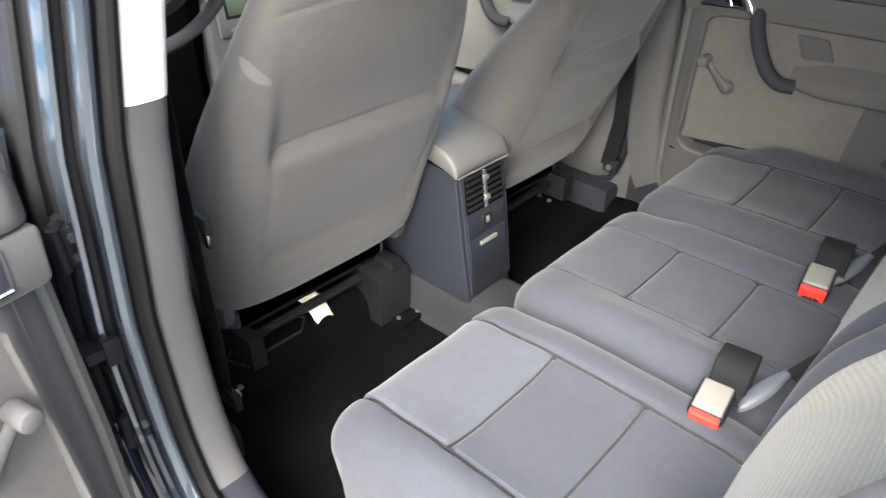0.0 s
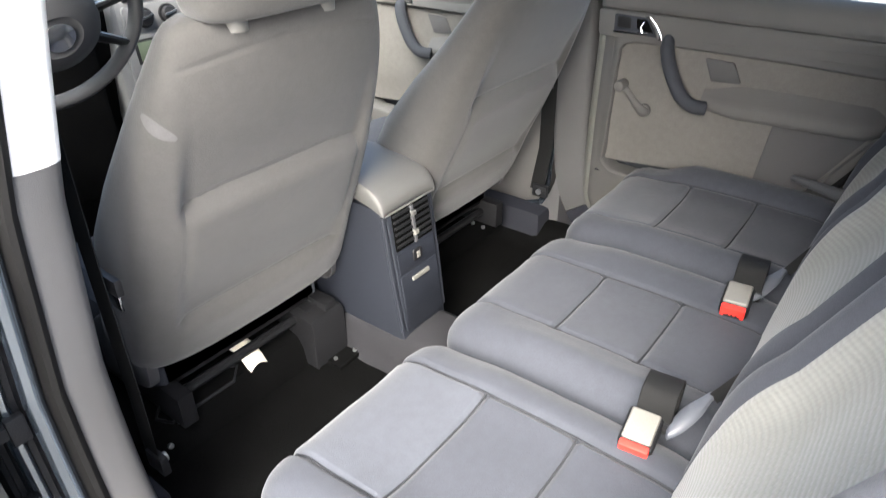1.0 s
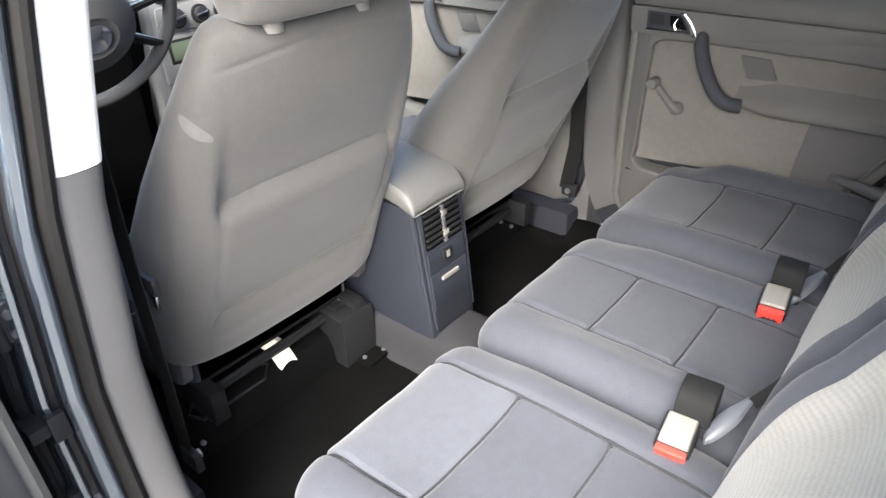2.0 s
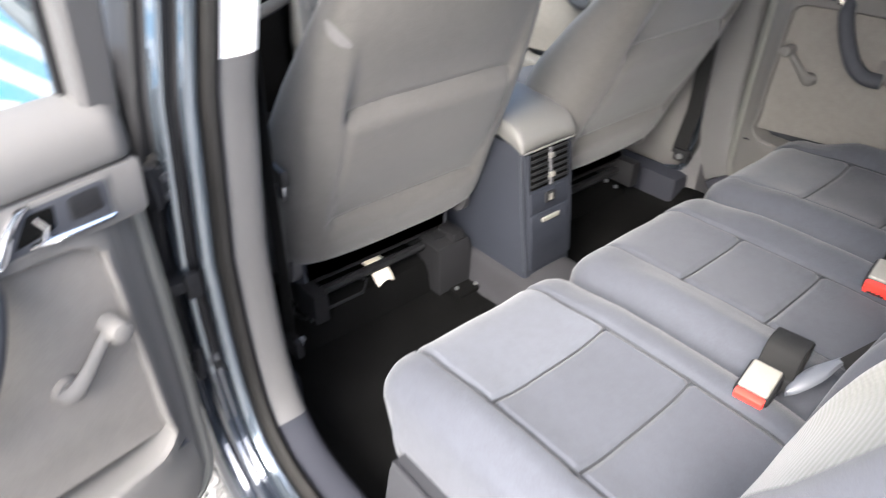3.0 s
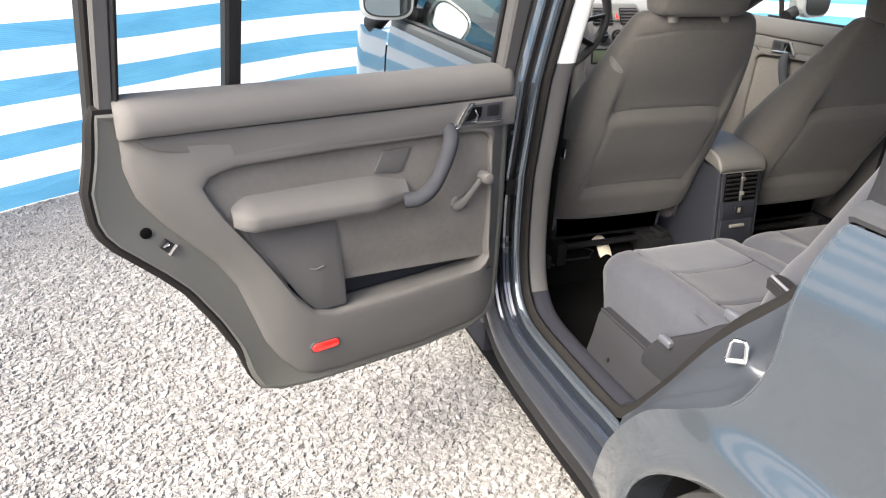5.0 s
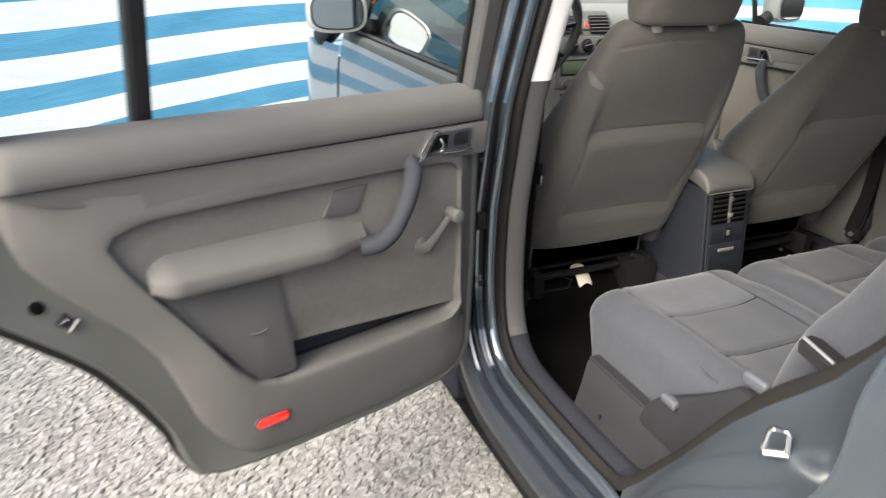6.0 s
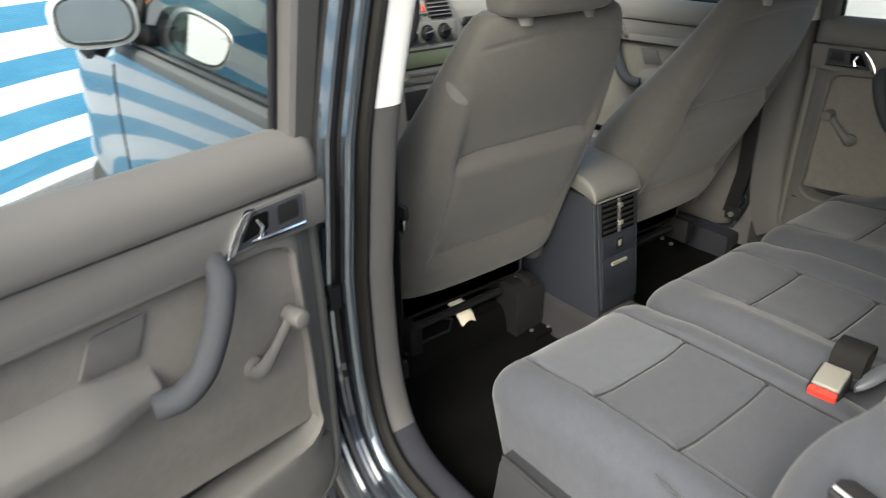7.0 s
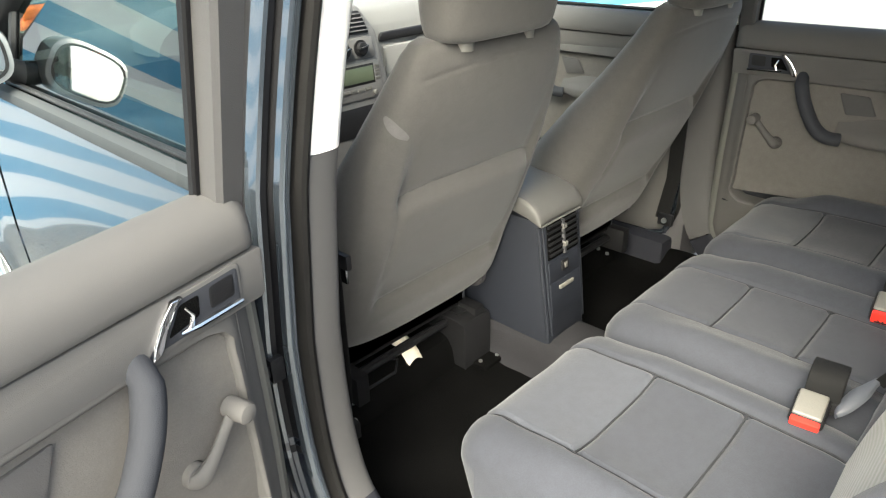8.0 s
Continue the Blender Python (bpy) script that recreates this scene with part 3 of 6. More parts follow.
                nose = max(0, p.y - 1.85)
                row.append(Vector((skin_x(p.z) + 0.012 * (1 - sst(0, 0.2, q)) - 0.6 * nose * nose, p.y, p.z)))
            rows.append([Vector((side * p.x, p.y, p.z)) for p in row])
        quads(bm, rows)
        part("front_wing", bm, PAINT, body, "dark blue-grey front wing")
        # windscreen pillar
        bm = bmesh.new()
        pts = [(0.86, 1.75, 1.04), (0.83, 1.50, 1.17), (0.76, 1.10, 1.40), (0.68, 0.75, 1.555)]
        tube([(side * x, y, z) for x, y, z in smooth_path(pts, 5)], 0.045, 10, bm=bm)
        part("windscreen_pillar", bm, BLACK, body)
        bm = bmesh.new()
        tube([(side * x, y, z) for x, y, z in smooth_path([(0.68, 0.75, 1.555), (0.665, 0.3, 1.58), (0.66, -0.4, 1.58), (0.64, -1.5, 1.53)], 5)], 0.05, 10, bm=bm)
        part("roof_rail", bm, PAINT, body)
        part("front_sill", box(min(side * 0.63, side * 0.83), max(side * 0.63, side * 0.83), 0.47, 1.55, 0.17, 0.395, 0.02), SILLTRIM, body)
        rows = []
        for z in (0.30, 0.5, 0.8, 1.05, 1.3, 1.55):
            rows.append([Vector((side * (x - lean(z)), y, z)) for x, y in ((0.674, 0.49), (0.68, 0.44), (0.80, 0.43), (0.83, 0.46), (0.80, 0.54), (0.675, 0.55))])
        part("pillar_core", loft(rows), PLASTIC, body)
        for ob in set(body.children) - before:
            ob.location.x = CX + side * CX
    before = set(body.children)
    # roof, floor, bonnet, tail
    bm = bmesh.new()
    quads(bm, [[Vector((x, y, 1.575 + 0.06 * (1 - (x / 0.7) ** 2) - 0.03 * ((y + 0.4) / 1.2) ** 2)) for x in np.linspace(-0.69, 0.69, 13)] for y in np.linspace(-1.5, 0.76, 11)])
    part("roof", bm, PAINT, body)
    bm = bmesh.new()
    quads(bm, [[Vector((x, y, 1.555 + 0.06 * (1 - (x / 0.7) ** 2) - 0.03 * ((y + 0.4) / 1.2) ** 2)) for x in np.linspace(-0.68, 0.68, 13)] for y in np.linspace(-1.5, 0.75, 11)])
    part("roof_lining", bm, HEAD, body, "pale roof lining")
    bm = bmesh.new()
    quads(bm, [[Vector((x, y, 1.04 - 0.10 * ((y - 1.45) / 1.2) ** 2 - 0.05 * (x / 0.8) ** 2)) for x in np.linspace(-0.86, 0.86, 9) * (1 - 0.7 * max(0, y - 1.85) ** 2)] for y in np.linspace(1.75, 2.64, 9)])
    quads(bm, [[Vector((x, 2.64 + 0.05 * (1 - (x / 0.5) ** 2), z)) for x in np.linspace(-0.5, 0.5, 9)] for z in (0.24, 0.5, 0.8, 0.97)])
    part("bonnet", bm, PAINT, body)
    bm = bmesh.new()
    quads(bm, [[Vector((x, -1.58, z)) for x in (-0.86, 0, 0.86)] for z in (0.25, 0.6, 1.05)])
    quads(bm, [[Vector((x, -1.56, z)) for x in (-0.86, -0.6, -0.6)] for z in (1.05, 1.57)])
    part("tailgate", bm, PAINT, body)
    # windscreen
    bm = bmesh.new()
    quads(bm, [[Vector((x * (0.80 - 0.14 * q), 1.68 - 0.92 * q - 0.06 * x * x, 1.07 + 0.48 * q)) for x in np.linspace(-1, 1, 9)] for q in np.linspace(0, 1, 6)])
    ws = part("windscreen", bm, GLASS, body)
    ws.visible_shadow = False
    for ob in set(body.children) - before:
        ob.location.x, ob.scale.x = CX, 1.05
    # floor and centre hump
    fl = thing("car_floor", "black carpeted car floor with grey hump", "car floor", kind="structure")
    bm = bmesh.new()
    nx, ny = 57, 60
    rows = []
    for j in range(ny + 1):
        y = -1.5 + 3.2 * j / ny
        row = []
        for i in range(nx + 1):
            x = -0.70 + 1.474 * i / nx
            z = 0.292 + 0.004 * noise.noise((x * 9, y * 9, 0)) + 0.003 * noise.noise((x * 30, y * 30, 4))
            z += 0.06 * sst(0.60, 0.68, abs(x - CX) - CX) + (0.25 * sst(-0.20, -0.45, y))
            row.append(Vector((x, y, z)))
        rows.append(row)
    quads(bm, rows)
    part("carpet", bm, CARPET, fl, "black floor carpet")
    bm = bmesh.new()
    rows = []
    for j in range(15):
        y = 0.16 + 1.2 * j / 14
        rows.append([Vector((CX + x, y, 0.285 + h)) for x, h in ((-0.110, 0.0), (-0.100, 0.012), (-0.093, 0.05), (-0.088, 0.09), (-0.078, 0.112), (-0.060, 0.122), (0.0, 0.124), (0.060, 0.122), (0.078, 0.112), (0.088, 0.09), (0.093, 0.05), (0.100, 0.012), (0.110, 0.0))])
    quads(bm, rows)
    part("centre_hump", bm, GREYCARPET, fl, "grey carpeted centre hump")
    bm = bmesh.new()
    quads(bm, [[Vector((x, y, 0.17)) for x in (-0.83, 0.83)] for y in (-1.5, 2.5)])
    quads(bm, [[Vector((x, 1.55, z)) for x in (-0.8, 0.8)] for z in (0.2, 1.1)])
    part("underbody", bm, BLACK, fl)
    return body


# rear door: s back from the hinge, z up, d inwards
D_OUT = [(1.032, 1.10), (1.046, 1.017), (1.064, 0.945), (1.061, 0.888), (1.045, 0.843), (0.999, 0.797), (0.950, 0.747), (0.913, 0.703), (0.864, 0.619), (0.828, 0.541), (0.809, 0.465), (0.785, 0.415), (0.739, 0.392), (0.667, 0.382), (0.576, 0.378), (0.339, 0.376), (0.159, 0.390), (0.105, 0.425), (0.085, 0.480), (0.082, 0.711), (0.087, 1.031), (0.092, 1.10)]
F_OUT = [(1.0, 1.10), (0.995, 0.8), (0.985, 0.5), (0.96, 0.40), (0.90, 0.37), (0.5, 0.36), (0.12, 0.37), (0.05, 0.42), (0.02, 0.6), (0.02, 1.10)]
D_HOLE = [(0.860, 0.935), (0.845, 0.957), (0.80, 0.968), (0.59, 0.972), (0.317, 0.970), (0.205, 0.965), (0.178, 0.952), (0.174, 0.90), (0.165, 0.66), (0.160, 0.620), (0.185, 0.600), (0.35, 0.594), (0.53, 0.592), (0.600, 0.592), (0.650, 0.608), (0.690, 0.655), (0.76, 0.770), (0.828, 0.875)]


D_TRIM = [(0.990, 1.10), (0.988, 1.026), (0.990, 0.984), (0.977, 0.930), (0.945, 0.878), (0.895, 0.820), (0.845, 0.760), (0.810, 0.700), (0.785, 0.625), (0.760, 0.545), (0.730, 0.490), (0.690, 0.440), (0.655, 0.418), (0.576, 0.410), (0.339, 0.406), (0.170, 0.420), (0.135, 0.440), (0.115, 0.480), (0.112, 0.711), (0.117, 1.031), (0.122, 1.10)]


def polar(poly, c, n):
    """n points of a closed outline at even angles round c."""
    pts = []
    for a, b in zip(poly, list(poly[1:]) + [poly[0]]):
        m = max(1, math.ceil(math.dist(a, b) / 0.03))
        pts += [Vector((a[0] + (b[0] - a[0]) * i / m, a[1] + (b[1] - a[1]) * i / m, 0)) for i in range(m)]
    pts = smooth_path(pts, 6, closed=True)
    out = []
    for k in range(n):
        a = 2 * math.pi * k / n
        dx, dy = math.cos(a), math.sin(a)
        best = None
        for p, q in zip(pts, pts[1:] + pts[:1]):
            ex, ey = q.x - p.x, q.y - p.y
            det = dx * -ey + ex * dy
            if abs(det) < 1e-12:
                continue
            wx, wy = p.x - c[0], p.y - c[1]
            t = (wx * -ey + ex * wy) / det
            u = (dx * wy - dy * wx) / det
            if t > 0 and -1e-6 <= u <= 1 + 1e-6 and (best is None or t > best):
                best = t
        out.append((c[0] + dx * best, c[1] + dy * best))
    return out


def build_door(side, hinge, angle, front=False, label=""):
    """A door with its trim. Built closed in its own frame, then turned about its hinge."""
    k = 0.165 if front else 0.0

    def f(s, z, d):
        return Vector((-side * d, -s, z))

    door = thing("front_door" if front else "rear_door", label, "car door", at=(*hinge, 0))
    door.rotation_euler = (0, 0, radians(angle))
    outl = F_OUT if front else D_OUT
    c = (0.5, 0.80)
    n = 120
    ring = polar(outl, c, n)
    edge = inset(ring, 0.030) if front else polar(D_TRIM, c, n)
    hinge_x = abs(hinge[0] - CX) - CX
    # outer skin: follows the body's side
    bm = bmesh.new()
    rows = []
    for q in (1.0, 0.985, 0.9, 0.75, 0.55, 0.3, 0.08):
        row = []
        for s, z in ring:
            k1 = 1.0 if front or s < 0.5 else 0.955
            s2, z2 = c[0] + (s - c[0]) * q * k1, min(c[1] + (z - c[1]) * q, 1.085 if front else 1.05)
            row.append(f(s2, z2, hinge_x - skin_x(z2) + (0.0 if front else 0.025) + (0.012 if q == 1.0 else 0)))
        rows.append(row)
    if front:
        zs = [0.37 + 0.718 * i / 30 for i in range(31)]
        rows = [[f(q, z, hinge_x - skin_x(z) + (0.03 if i in (0, 21) else 0)) for i, q in enumerate([0.004] + [0.004 + 0.992 * j / 19 for j in range(20)] + [0.996])] for z in zs]
        quads(bm, rows)
    else:
        vs = quads(bm, rows, closed=True)
        bm.faces.new(vs[-1])
    part("outer_skin", bm, PAINT, door, "dark blue-grey metallic outer skin")
    # painted inner shell with a stepped edge
    bm = bmesh.new()
    rows = []
    for off, d in ((0.030, -0.03), (0.016, 0.02), (0.006, 0.045), (0.004, 0.10), (0.010, 0.116), (0.020, 0.120), (0.026, 0.118)):
        rows.append([f(p[0], min(p[1], 1.05 if d < 0.06 else 1.10), d) for p in inset(ring, off)])
    rows.append([f(*p, 0.114) for p in inset(edge, 0.012)])
    quads(bm, rows, closed=True)
    part("door_shell", bm, SHELL if not front else PAINT, door, "grey inner door shell with edge flange")
    bm = bmesh.new()
    rear = [p for p in inset(ring, 0.012) if p[0] > (0.80 if front else 0.66)]
    cutat = max(range(len(rear)), key=lambda i: math.dist(rear[i], rear[i - 1]))
    rear = rear[cutat:] + rear[:cutat]
    last = len(rear) - 1
    tube([f(*p, 0.106) for p in rear], [0.004 + 0.010 * sst(0.0, 0.3, min(i, last - i) / last) for i in range(last + 1)], 8, bm=bm)
    part("edge_seal", bm, RUBBER, door, "brown-black rubber edge seal")
    # trim panel with the recessed insert
    hole_pts = [(s + (0.06 if front else 0), z) for s, z in D_HOLE]
    hole = polar(hole_pts, (0.5 + (0.06 if front else 0), 0.80), n)
    big = inset(edge, 0.028)
    bm = bmesh.new()
    rows = [[f(*p, 0.112) for p in edge], [f(*p, 0.121) for p in inset(edge, 0.001)], [f(*p, 0.126) for p in inset(edge, 0.006)], [f(*p, 0.133) for p in inset(edge, 0.018)]]
    for q, d in ((0.25, 0.141), (0.55, 0.150), (0.8, 0.154), (0.92, 0.155)):
        rows.append([f(a[0] + (b[0] - a[0]) * q, a[1] + (b[1] - a[1]) * q, d) for a, b in zip(big, hole)])
    rows += [[f(*p, 0.154) for p in inset(hole, -0.005)], [f(*p, 0.150) for p in inset(hole, -0.001)], [f(*p, 0.144) for p in hole], [f(*p, 0.09) for p in hole]]
    quads(bm, rows, closed=True)
    part("trim_panel", bm, TRIM, door, "grey-brown moulded trim panel")
    # insert cloth, sinking back into the pocket
    bm = bmesh.new()
    rows = []
    for j in range(28):
        z = 0.604 + 0.391 * j / 27
        row = []
        for i in range(31):
            s = 0.15 + (0.06 if front else 0) + (float(np.interp(z, (0.60, 0.655, 0.77, 0.875, 0.955), (0.665, 0.715, 0.785, 0.85, 0.875))) - 0.15) * i / 30
            d = 0.139 - 0.013 * (1 - sst(0.61, 0.74, z)) + 0.002 * math.sin(s * 9)
            row.append(f(s, z + (0.018 + 0.034 * min(1, max(0, (s - 0.17) / 0.42))) * (1 - (z - 0.604) / 0.391) ** 3, d))
        if j == 0:
            rows.append([q + f(0, 0, -0.02) for q in row])
        rows.append(row)
    quads(bm, rows)
    part("cloth_insert", bm, INSERT, door, "warm grey cloth insert")
    # the dark handle colour gives the pocket's inside its shade
    bm = bmesh.new()
    quads(bm, [[f(s, z, d) for s in (0.14 + k * 0.4, 0.60 + k * 0.4)] for z, d in ((0.586, 0.148), (0.586, 0.07), (0.70, 0.065))])
    part("pocket_cavity", bm, HANDLE, door, "open door pocket with shade in its dark colour")
    # pocket end cover below the arm rest
    ks = 0.06 if front else 0
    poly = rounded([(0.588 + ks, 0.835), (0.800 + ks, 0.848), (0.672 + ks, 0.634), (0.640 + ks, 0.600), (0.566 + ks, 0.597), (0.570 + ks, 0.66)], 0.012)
    part("pocket_cover", plate(poly, f, 0.07, 0.1418, 0.002), PATCH, door, "moulded pocket cover with shade in its darker colour")
    bm = bmesh.new()
    if side < 0:
        tube([f(0.655 + ks, 0.712, 0.144), f(0.64 + ks, 0.708, 0.1445), f(0.622 + ks, 0.712, 0.144)], 0.0013, 5, bm=bm)
        part("scratch", bm, BUCKLEGREY, door, "pale scratch")
    # padded top rail
    rows = []
    s0, s1 = (0.10, 0.990) if not front else (0.03, 0.99)
    prof = [(1.048, 0.128), (1.0475, 0.150), (1.0485, 0.156), (1.0515, 0.1583), (1.062, 0.1590), (1.075, 0.1580), (1.088, 0.1545), (1.099, 0.1475), (1.108, 0.137), (1.114, 0.123), (1.117, 0.105), (1.114, 0.090), (1.05, 0.088)]
    for s in fine(s0, s1, 26, 0.035):
        tip = sst(-0.004, 0.02, s - s0) * (0.15 + 0.85 * math.sqrt(max(0.0, 1 - (1 - min(1, (s1 - s) / 0.035)) ** 2)))
        rows.append([f(s, z - 0.006 * (1 - tip), (0.115 + (d - 0.115) * (0.3 + 0.7 * tip)) if d > 0.115 else d) for z, d in prof])
    bm = loft(rows, cap=True)
    part("top_rail", bm, TRIM, door, "soft padded top rail")
    # middle band
    bm = bmesh.new()
    poly = rounded([(0.962, 1.046), (0.955, 1.032), (0.935, 1.020), (0.80, 0.990), (0.11, 0.976), (0.105, 1.044)], 0.010) if not front else rounded([(0.97, 1.046), (0.96, 1.0), (0.05, 0.996), (0.04, 1.044)], 0.008)
    plate(poly, lambda s, z, d: f(s, z, d - 0.010 * sst(0.70, 0.96, s)), 0.135, 0.1568, 0.003, bm=bm)
    part("middle_band", bm, TRIM, door, "smooth moulded band")
    # arm rest
    rows = []
    for j in range(26):
        q = j / 25
        s = 0.408 + k * 0.6 + 0.405 * q
        fat = (0.45 + 0.55 * sst(0.0, 0.25, q)) * (0.35 + 0.65 * sst(0, 0.07, 1 - q))
        zc = 0.853 + 0.014 * q
        hw, dp = 0.029 * (0.55 + 0.45 * fat), 0.050 * (0.22 + 0.78 * fat)
        rows.append([f(s, zc + hw * b, 0.130 + dp * a) for a, b in ((0, -1.0), (0.5, -1.03), (0.90, -0.98), (0.985, -0.82), (1.0, -0.55), (0.985, -0.15), (0.93, 0.10), (0.70, 0.42), (0.42, 0.85), (0.20, 1.35), (0, 1.9))])
    part("arm_rest", loft(rows), TRIM, door, "padded grey arm rest")
    # grab handle
    ks = 0.10 if front else 0
    pts = [f(s + ks, z, d) for s, z, d in ((0.302, 0.988, 0.146), (0.306, 0.970, 0.168), (0.322, 0.932, 0.178), (0.343, 0.894, 0.182), (0.366, 0.862, 0.183), (0.395, 0.842, 0.178), (0.425, 0.837, 0.163))]
    bm = tube(smooth_path(pts, 6), [0.015] * 6 + [0.0165] * 31, 14, flat=1.15)
    part("grab_handle", bm, HANDLE, door, "slightly bluish grey curved grab handle")
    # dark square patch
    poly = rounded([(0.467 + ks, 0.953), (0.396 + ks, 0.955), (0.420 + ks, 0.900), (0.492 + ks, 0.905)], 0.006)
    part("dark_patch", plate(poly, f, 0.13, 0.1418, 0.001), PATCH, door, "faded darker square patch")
    # inside handle
    ks = k
    poly = rounded([(0.288 + ks, 0.984), (0.246 + ks, 1.040), (0.146 + ks, 1.042), (0.148 + ks, 0.986)], 0.010)
    hd = part("inside_handle", plate(poly, f, 0.135, 0.1585, 0.003), TRIM, door, "grey handle bezel with chrome lever")
    # flat dark plates hold the shade of the handle's uncut cavity
    part("recess", plate(rounded([(0.276 + ks, 0.989), (0.243 + ks, 1.036), (0.151 + ks, 1.037), (0.153 + ks, 0.990)], 0.008), f, 0.150, 0.1590, 0.002), HANDLE, hd, "dark plate for the shade of the handle recess")
    part("hollow_shade", plate(rounded([(0.262 + ks, 0.998), (0.240 + ks, 1.030), (0.212 + ks, 1.030), (0.216 + ks, 1.004)], 0.005), f, 0.150, 0.1596, 0.001), CARPET, hd)
    part("hollow_shade", plate(rounded([(0.200 + ks, 1.003), (0.198 + ks, 1.031), (0.160 + ks, 1.032), (0.161 + ks, 1.003)], 0.006), f, 0.150, 0.1594, 0.001), BLACK, hd)
    bm = plate(rounded([(s + ks, z) for s, z in ((0.289, 0.984), (0.283, 1.000), (0.268, 1.022), (0.249, 1.040), (0.234, 1.040), (0.246, 1.029), (0.260, 1.011), (0.270, 0.992), (0.276, 0.985))], 0.003), f, 0.152, 0.1625, 0.003)
    part("chrome_arc", bm, CHROME, hd, "bright chrome arc")
    bm = tube([f(s + ks, z, d) for s, z, d in ((0.246, 0.997, 0.160), (0.222, 0.995, 0.1615), (0.154, 0.992, 0.1605))], [0.0025, 0.0042, 0.0034], 8)
    tube([f(s + ks, z, d) for s, z, d in ((0.232, 0.997, 0.1605), (0.226, 1.010, 0.160), (0.234, 1.024, 0.159))], [0.0035, 0.003, 0.0018], 8, bm=bm)
    part("chrome_lever", bm, CHROME, hd, "chrome lever")
    if not front:
        bm = tube(smooth_path([f(0.266, 0.788, 0.146), f(0.258, 0.796, 0.157), f(0.238, 0.816, 0.161), f(0.217, 0.837, 0.160), f(0.197, 0.855, 0.159)], 4), [0.0155] * 3 + [0.015, 0.014, 0.0125, 0.0115, 0.0105, 0.010, 0.0095, 0.009, 0.009, 0.009, 0.009, 0.0095, 0.010, 0.010], 12, flat=0.75)
        disc(f(0.262, 0.793, 0.132), f(0, 0, 1), 0.0175, 0.02, 20, 0.004, bm=bm)
        crank = part("window_crank", bm, TRIM, door, "grey winding crank")
        part("knob", disc(f(0.197, 0.856, 0.150), f(0, 0, 1), 0.0145, 0.036, 20, 0.005), TRIM, crank)
        poly = [(0.629 + 0.023 * (1 if math.cos(radians(a)) > 0 else -1) + 0.0145 * math.cos(radians(a)), 0.508 + 0.0145 * math.sin(radians(a))) for a in range(-85, 276, 10)]
        rf = part("reflector", plate(poly, f, 0.13, 0.150, 0.003), BELT, door, "red safety reflector in a dark rim")
        part("red_lens", plate(inset(poly, 0.004), f, 0.14, 0.1535, 0.002), REFLECT, rf, "bright red lens")
        # latch and hole on the flange
        bm = plate(rounded([(0.951, 0.824), (0.937, 0.838), (0.919, 0.820), (0.934, 0.806)], 0.003), f, 0.105, 0.1225, 0.002)
        lt = part("door_latch", bm, BLACK, door, "black and steel door latch")
        part("latch_plate", plate([(0.933, 0.803), (0.937, 0.807), (0.9215, 0.826), (0.916, 0.822)], f, 0.110, 0.1245, 0.001), CHROME, lt, "worn steel plate")
        part("latch_claw", tube([f(0.943, 0.823, 0.1225), f(0.932, 0.829, 0.1245)], 0.0028, 6), CHROME, lt)
        # black disc takes the place of the dark inside an open hole
        part("hole_disc", disc(f(0.969, 0.856, 0.106), f(0, 0, 1), 0.011, 0.0145, 18, 0.002), CARPET, door, "black disc for the dark inside of a round hole")
    # window frame and glass, leaning inwards with height
    def g(s, z, d):
        return f(s, z, d + 0.30 * (z - 1.08))
    fr, ft, top = (1.016, 0.984), (0.098, 0.150), 1.535
    if front:
        fr, ft = (0.995, 0.93), (0.02, 0.06)

    def bar(s0a, s1a, s0b, s1b, z0, z1, d0, d1, name, material, lb=""):
        rows = [[g(a, z, d) for a, d in ((s0, d0), (s0, d1 - 0.006), (s0 + 0.006, d1), (s1 - 0.006, d1), (s1, d1 - 0.006), (s1, d0))] for s0, s1, z in ((s0a, s1a, z0), (s0b, s1b, z1))]
        return part(name, loft(rows), material, door, lb)
    bar(fr[1], fr[0], fr[1] - 0.030, fr[0] - 0.03, 1.09, top, 0.04, 0.112, "rear_upright", PILLAR if not front else BLACK, "grey window upright")
    if not front:
        bar(fr[0] - 0.004, fr[0] + 0.014, fr[0] - 0.034, fr[0] - 0.016, 1.03, top, 0.03, 0.100, "upright_seal", RUBBER, "brown-black rubber seal")
        bar(fr[1] - 0.006, fr[1] + 0.004, fr[1] - 0.041, fr[1] - 0.031, 1.09, top, 0.088, 0.118, "glass_run", BLACK)
        bar(0.755, 0.785, 0.752, 0.782, 1.09, top, 0.06, 0.092, "divider_bar", BLACK, "black window divider bar")
        bar(ft[0], ft[1] - 0.010, ft[0] + 0.03, ft[1] + 0.030, 1.09, top, 0.094, 0.130, "front_upright", PILLAR, "grey padded window upright")
        bar(ft[1] - 0.010, ft[1] - 0.004, ft[1] + 0.030, ft[1] + 0.036, 1.09, top, 0.086, 0.099, "glass_run", BLACK)
        bar(ft[0] - 0.006, ft[0] + 0.004, ft[0] + 0.024, ft[0] + 0.034, 1.05, top, 0.06, 0.122, "upright_seal", RUBBER, "brown-black rubber seal")
    bm = bmesh.new()
    rows = [[g(s, z, d) for z, d in ((top - 0.02, 0.03), (top - 0.02, 0.10), (top + 0.03, 0.10), (top + 0.03, 0.03))] for s in ((fr[0] - 0.03, ft[0] + 0.03) if not front else (fr[0], 0.55))]
    part("top_frame", loft(rows), PLASTIC, door)
    bm = bmesh.new()
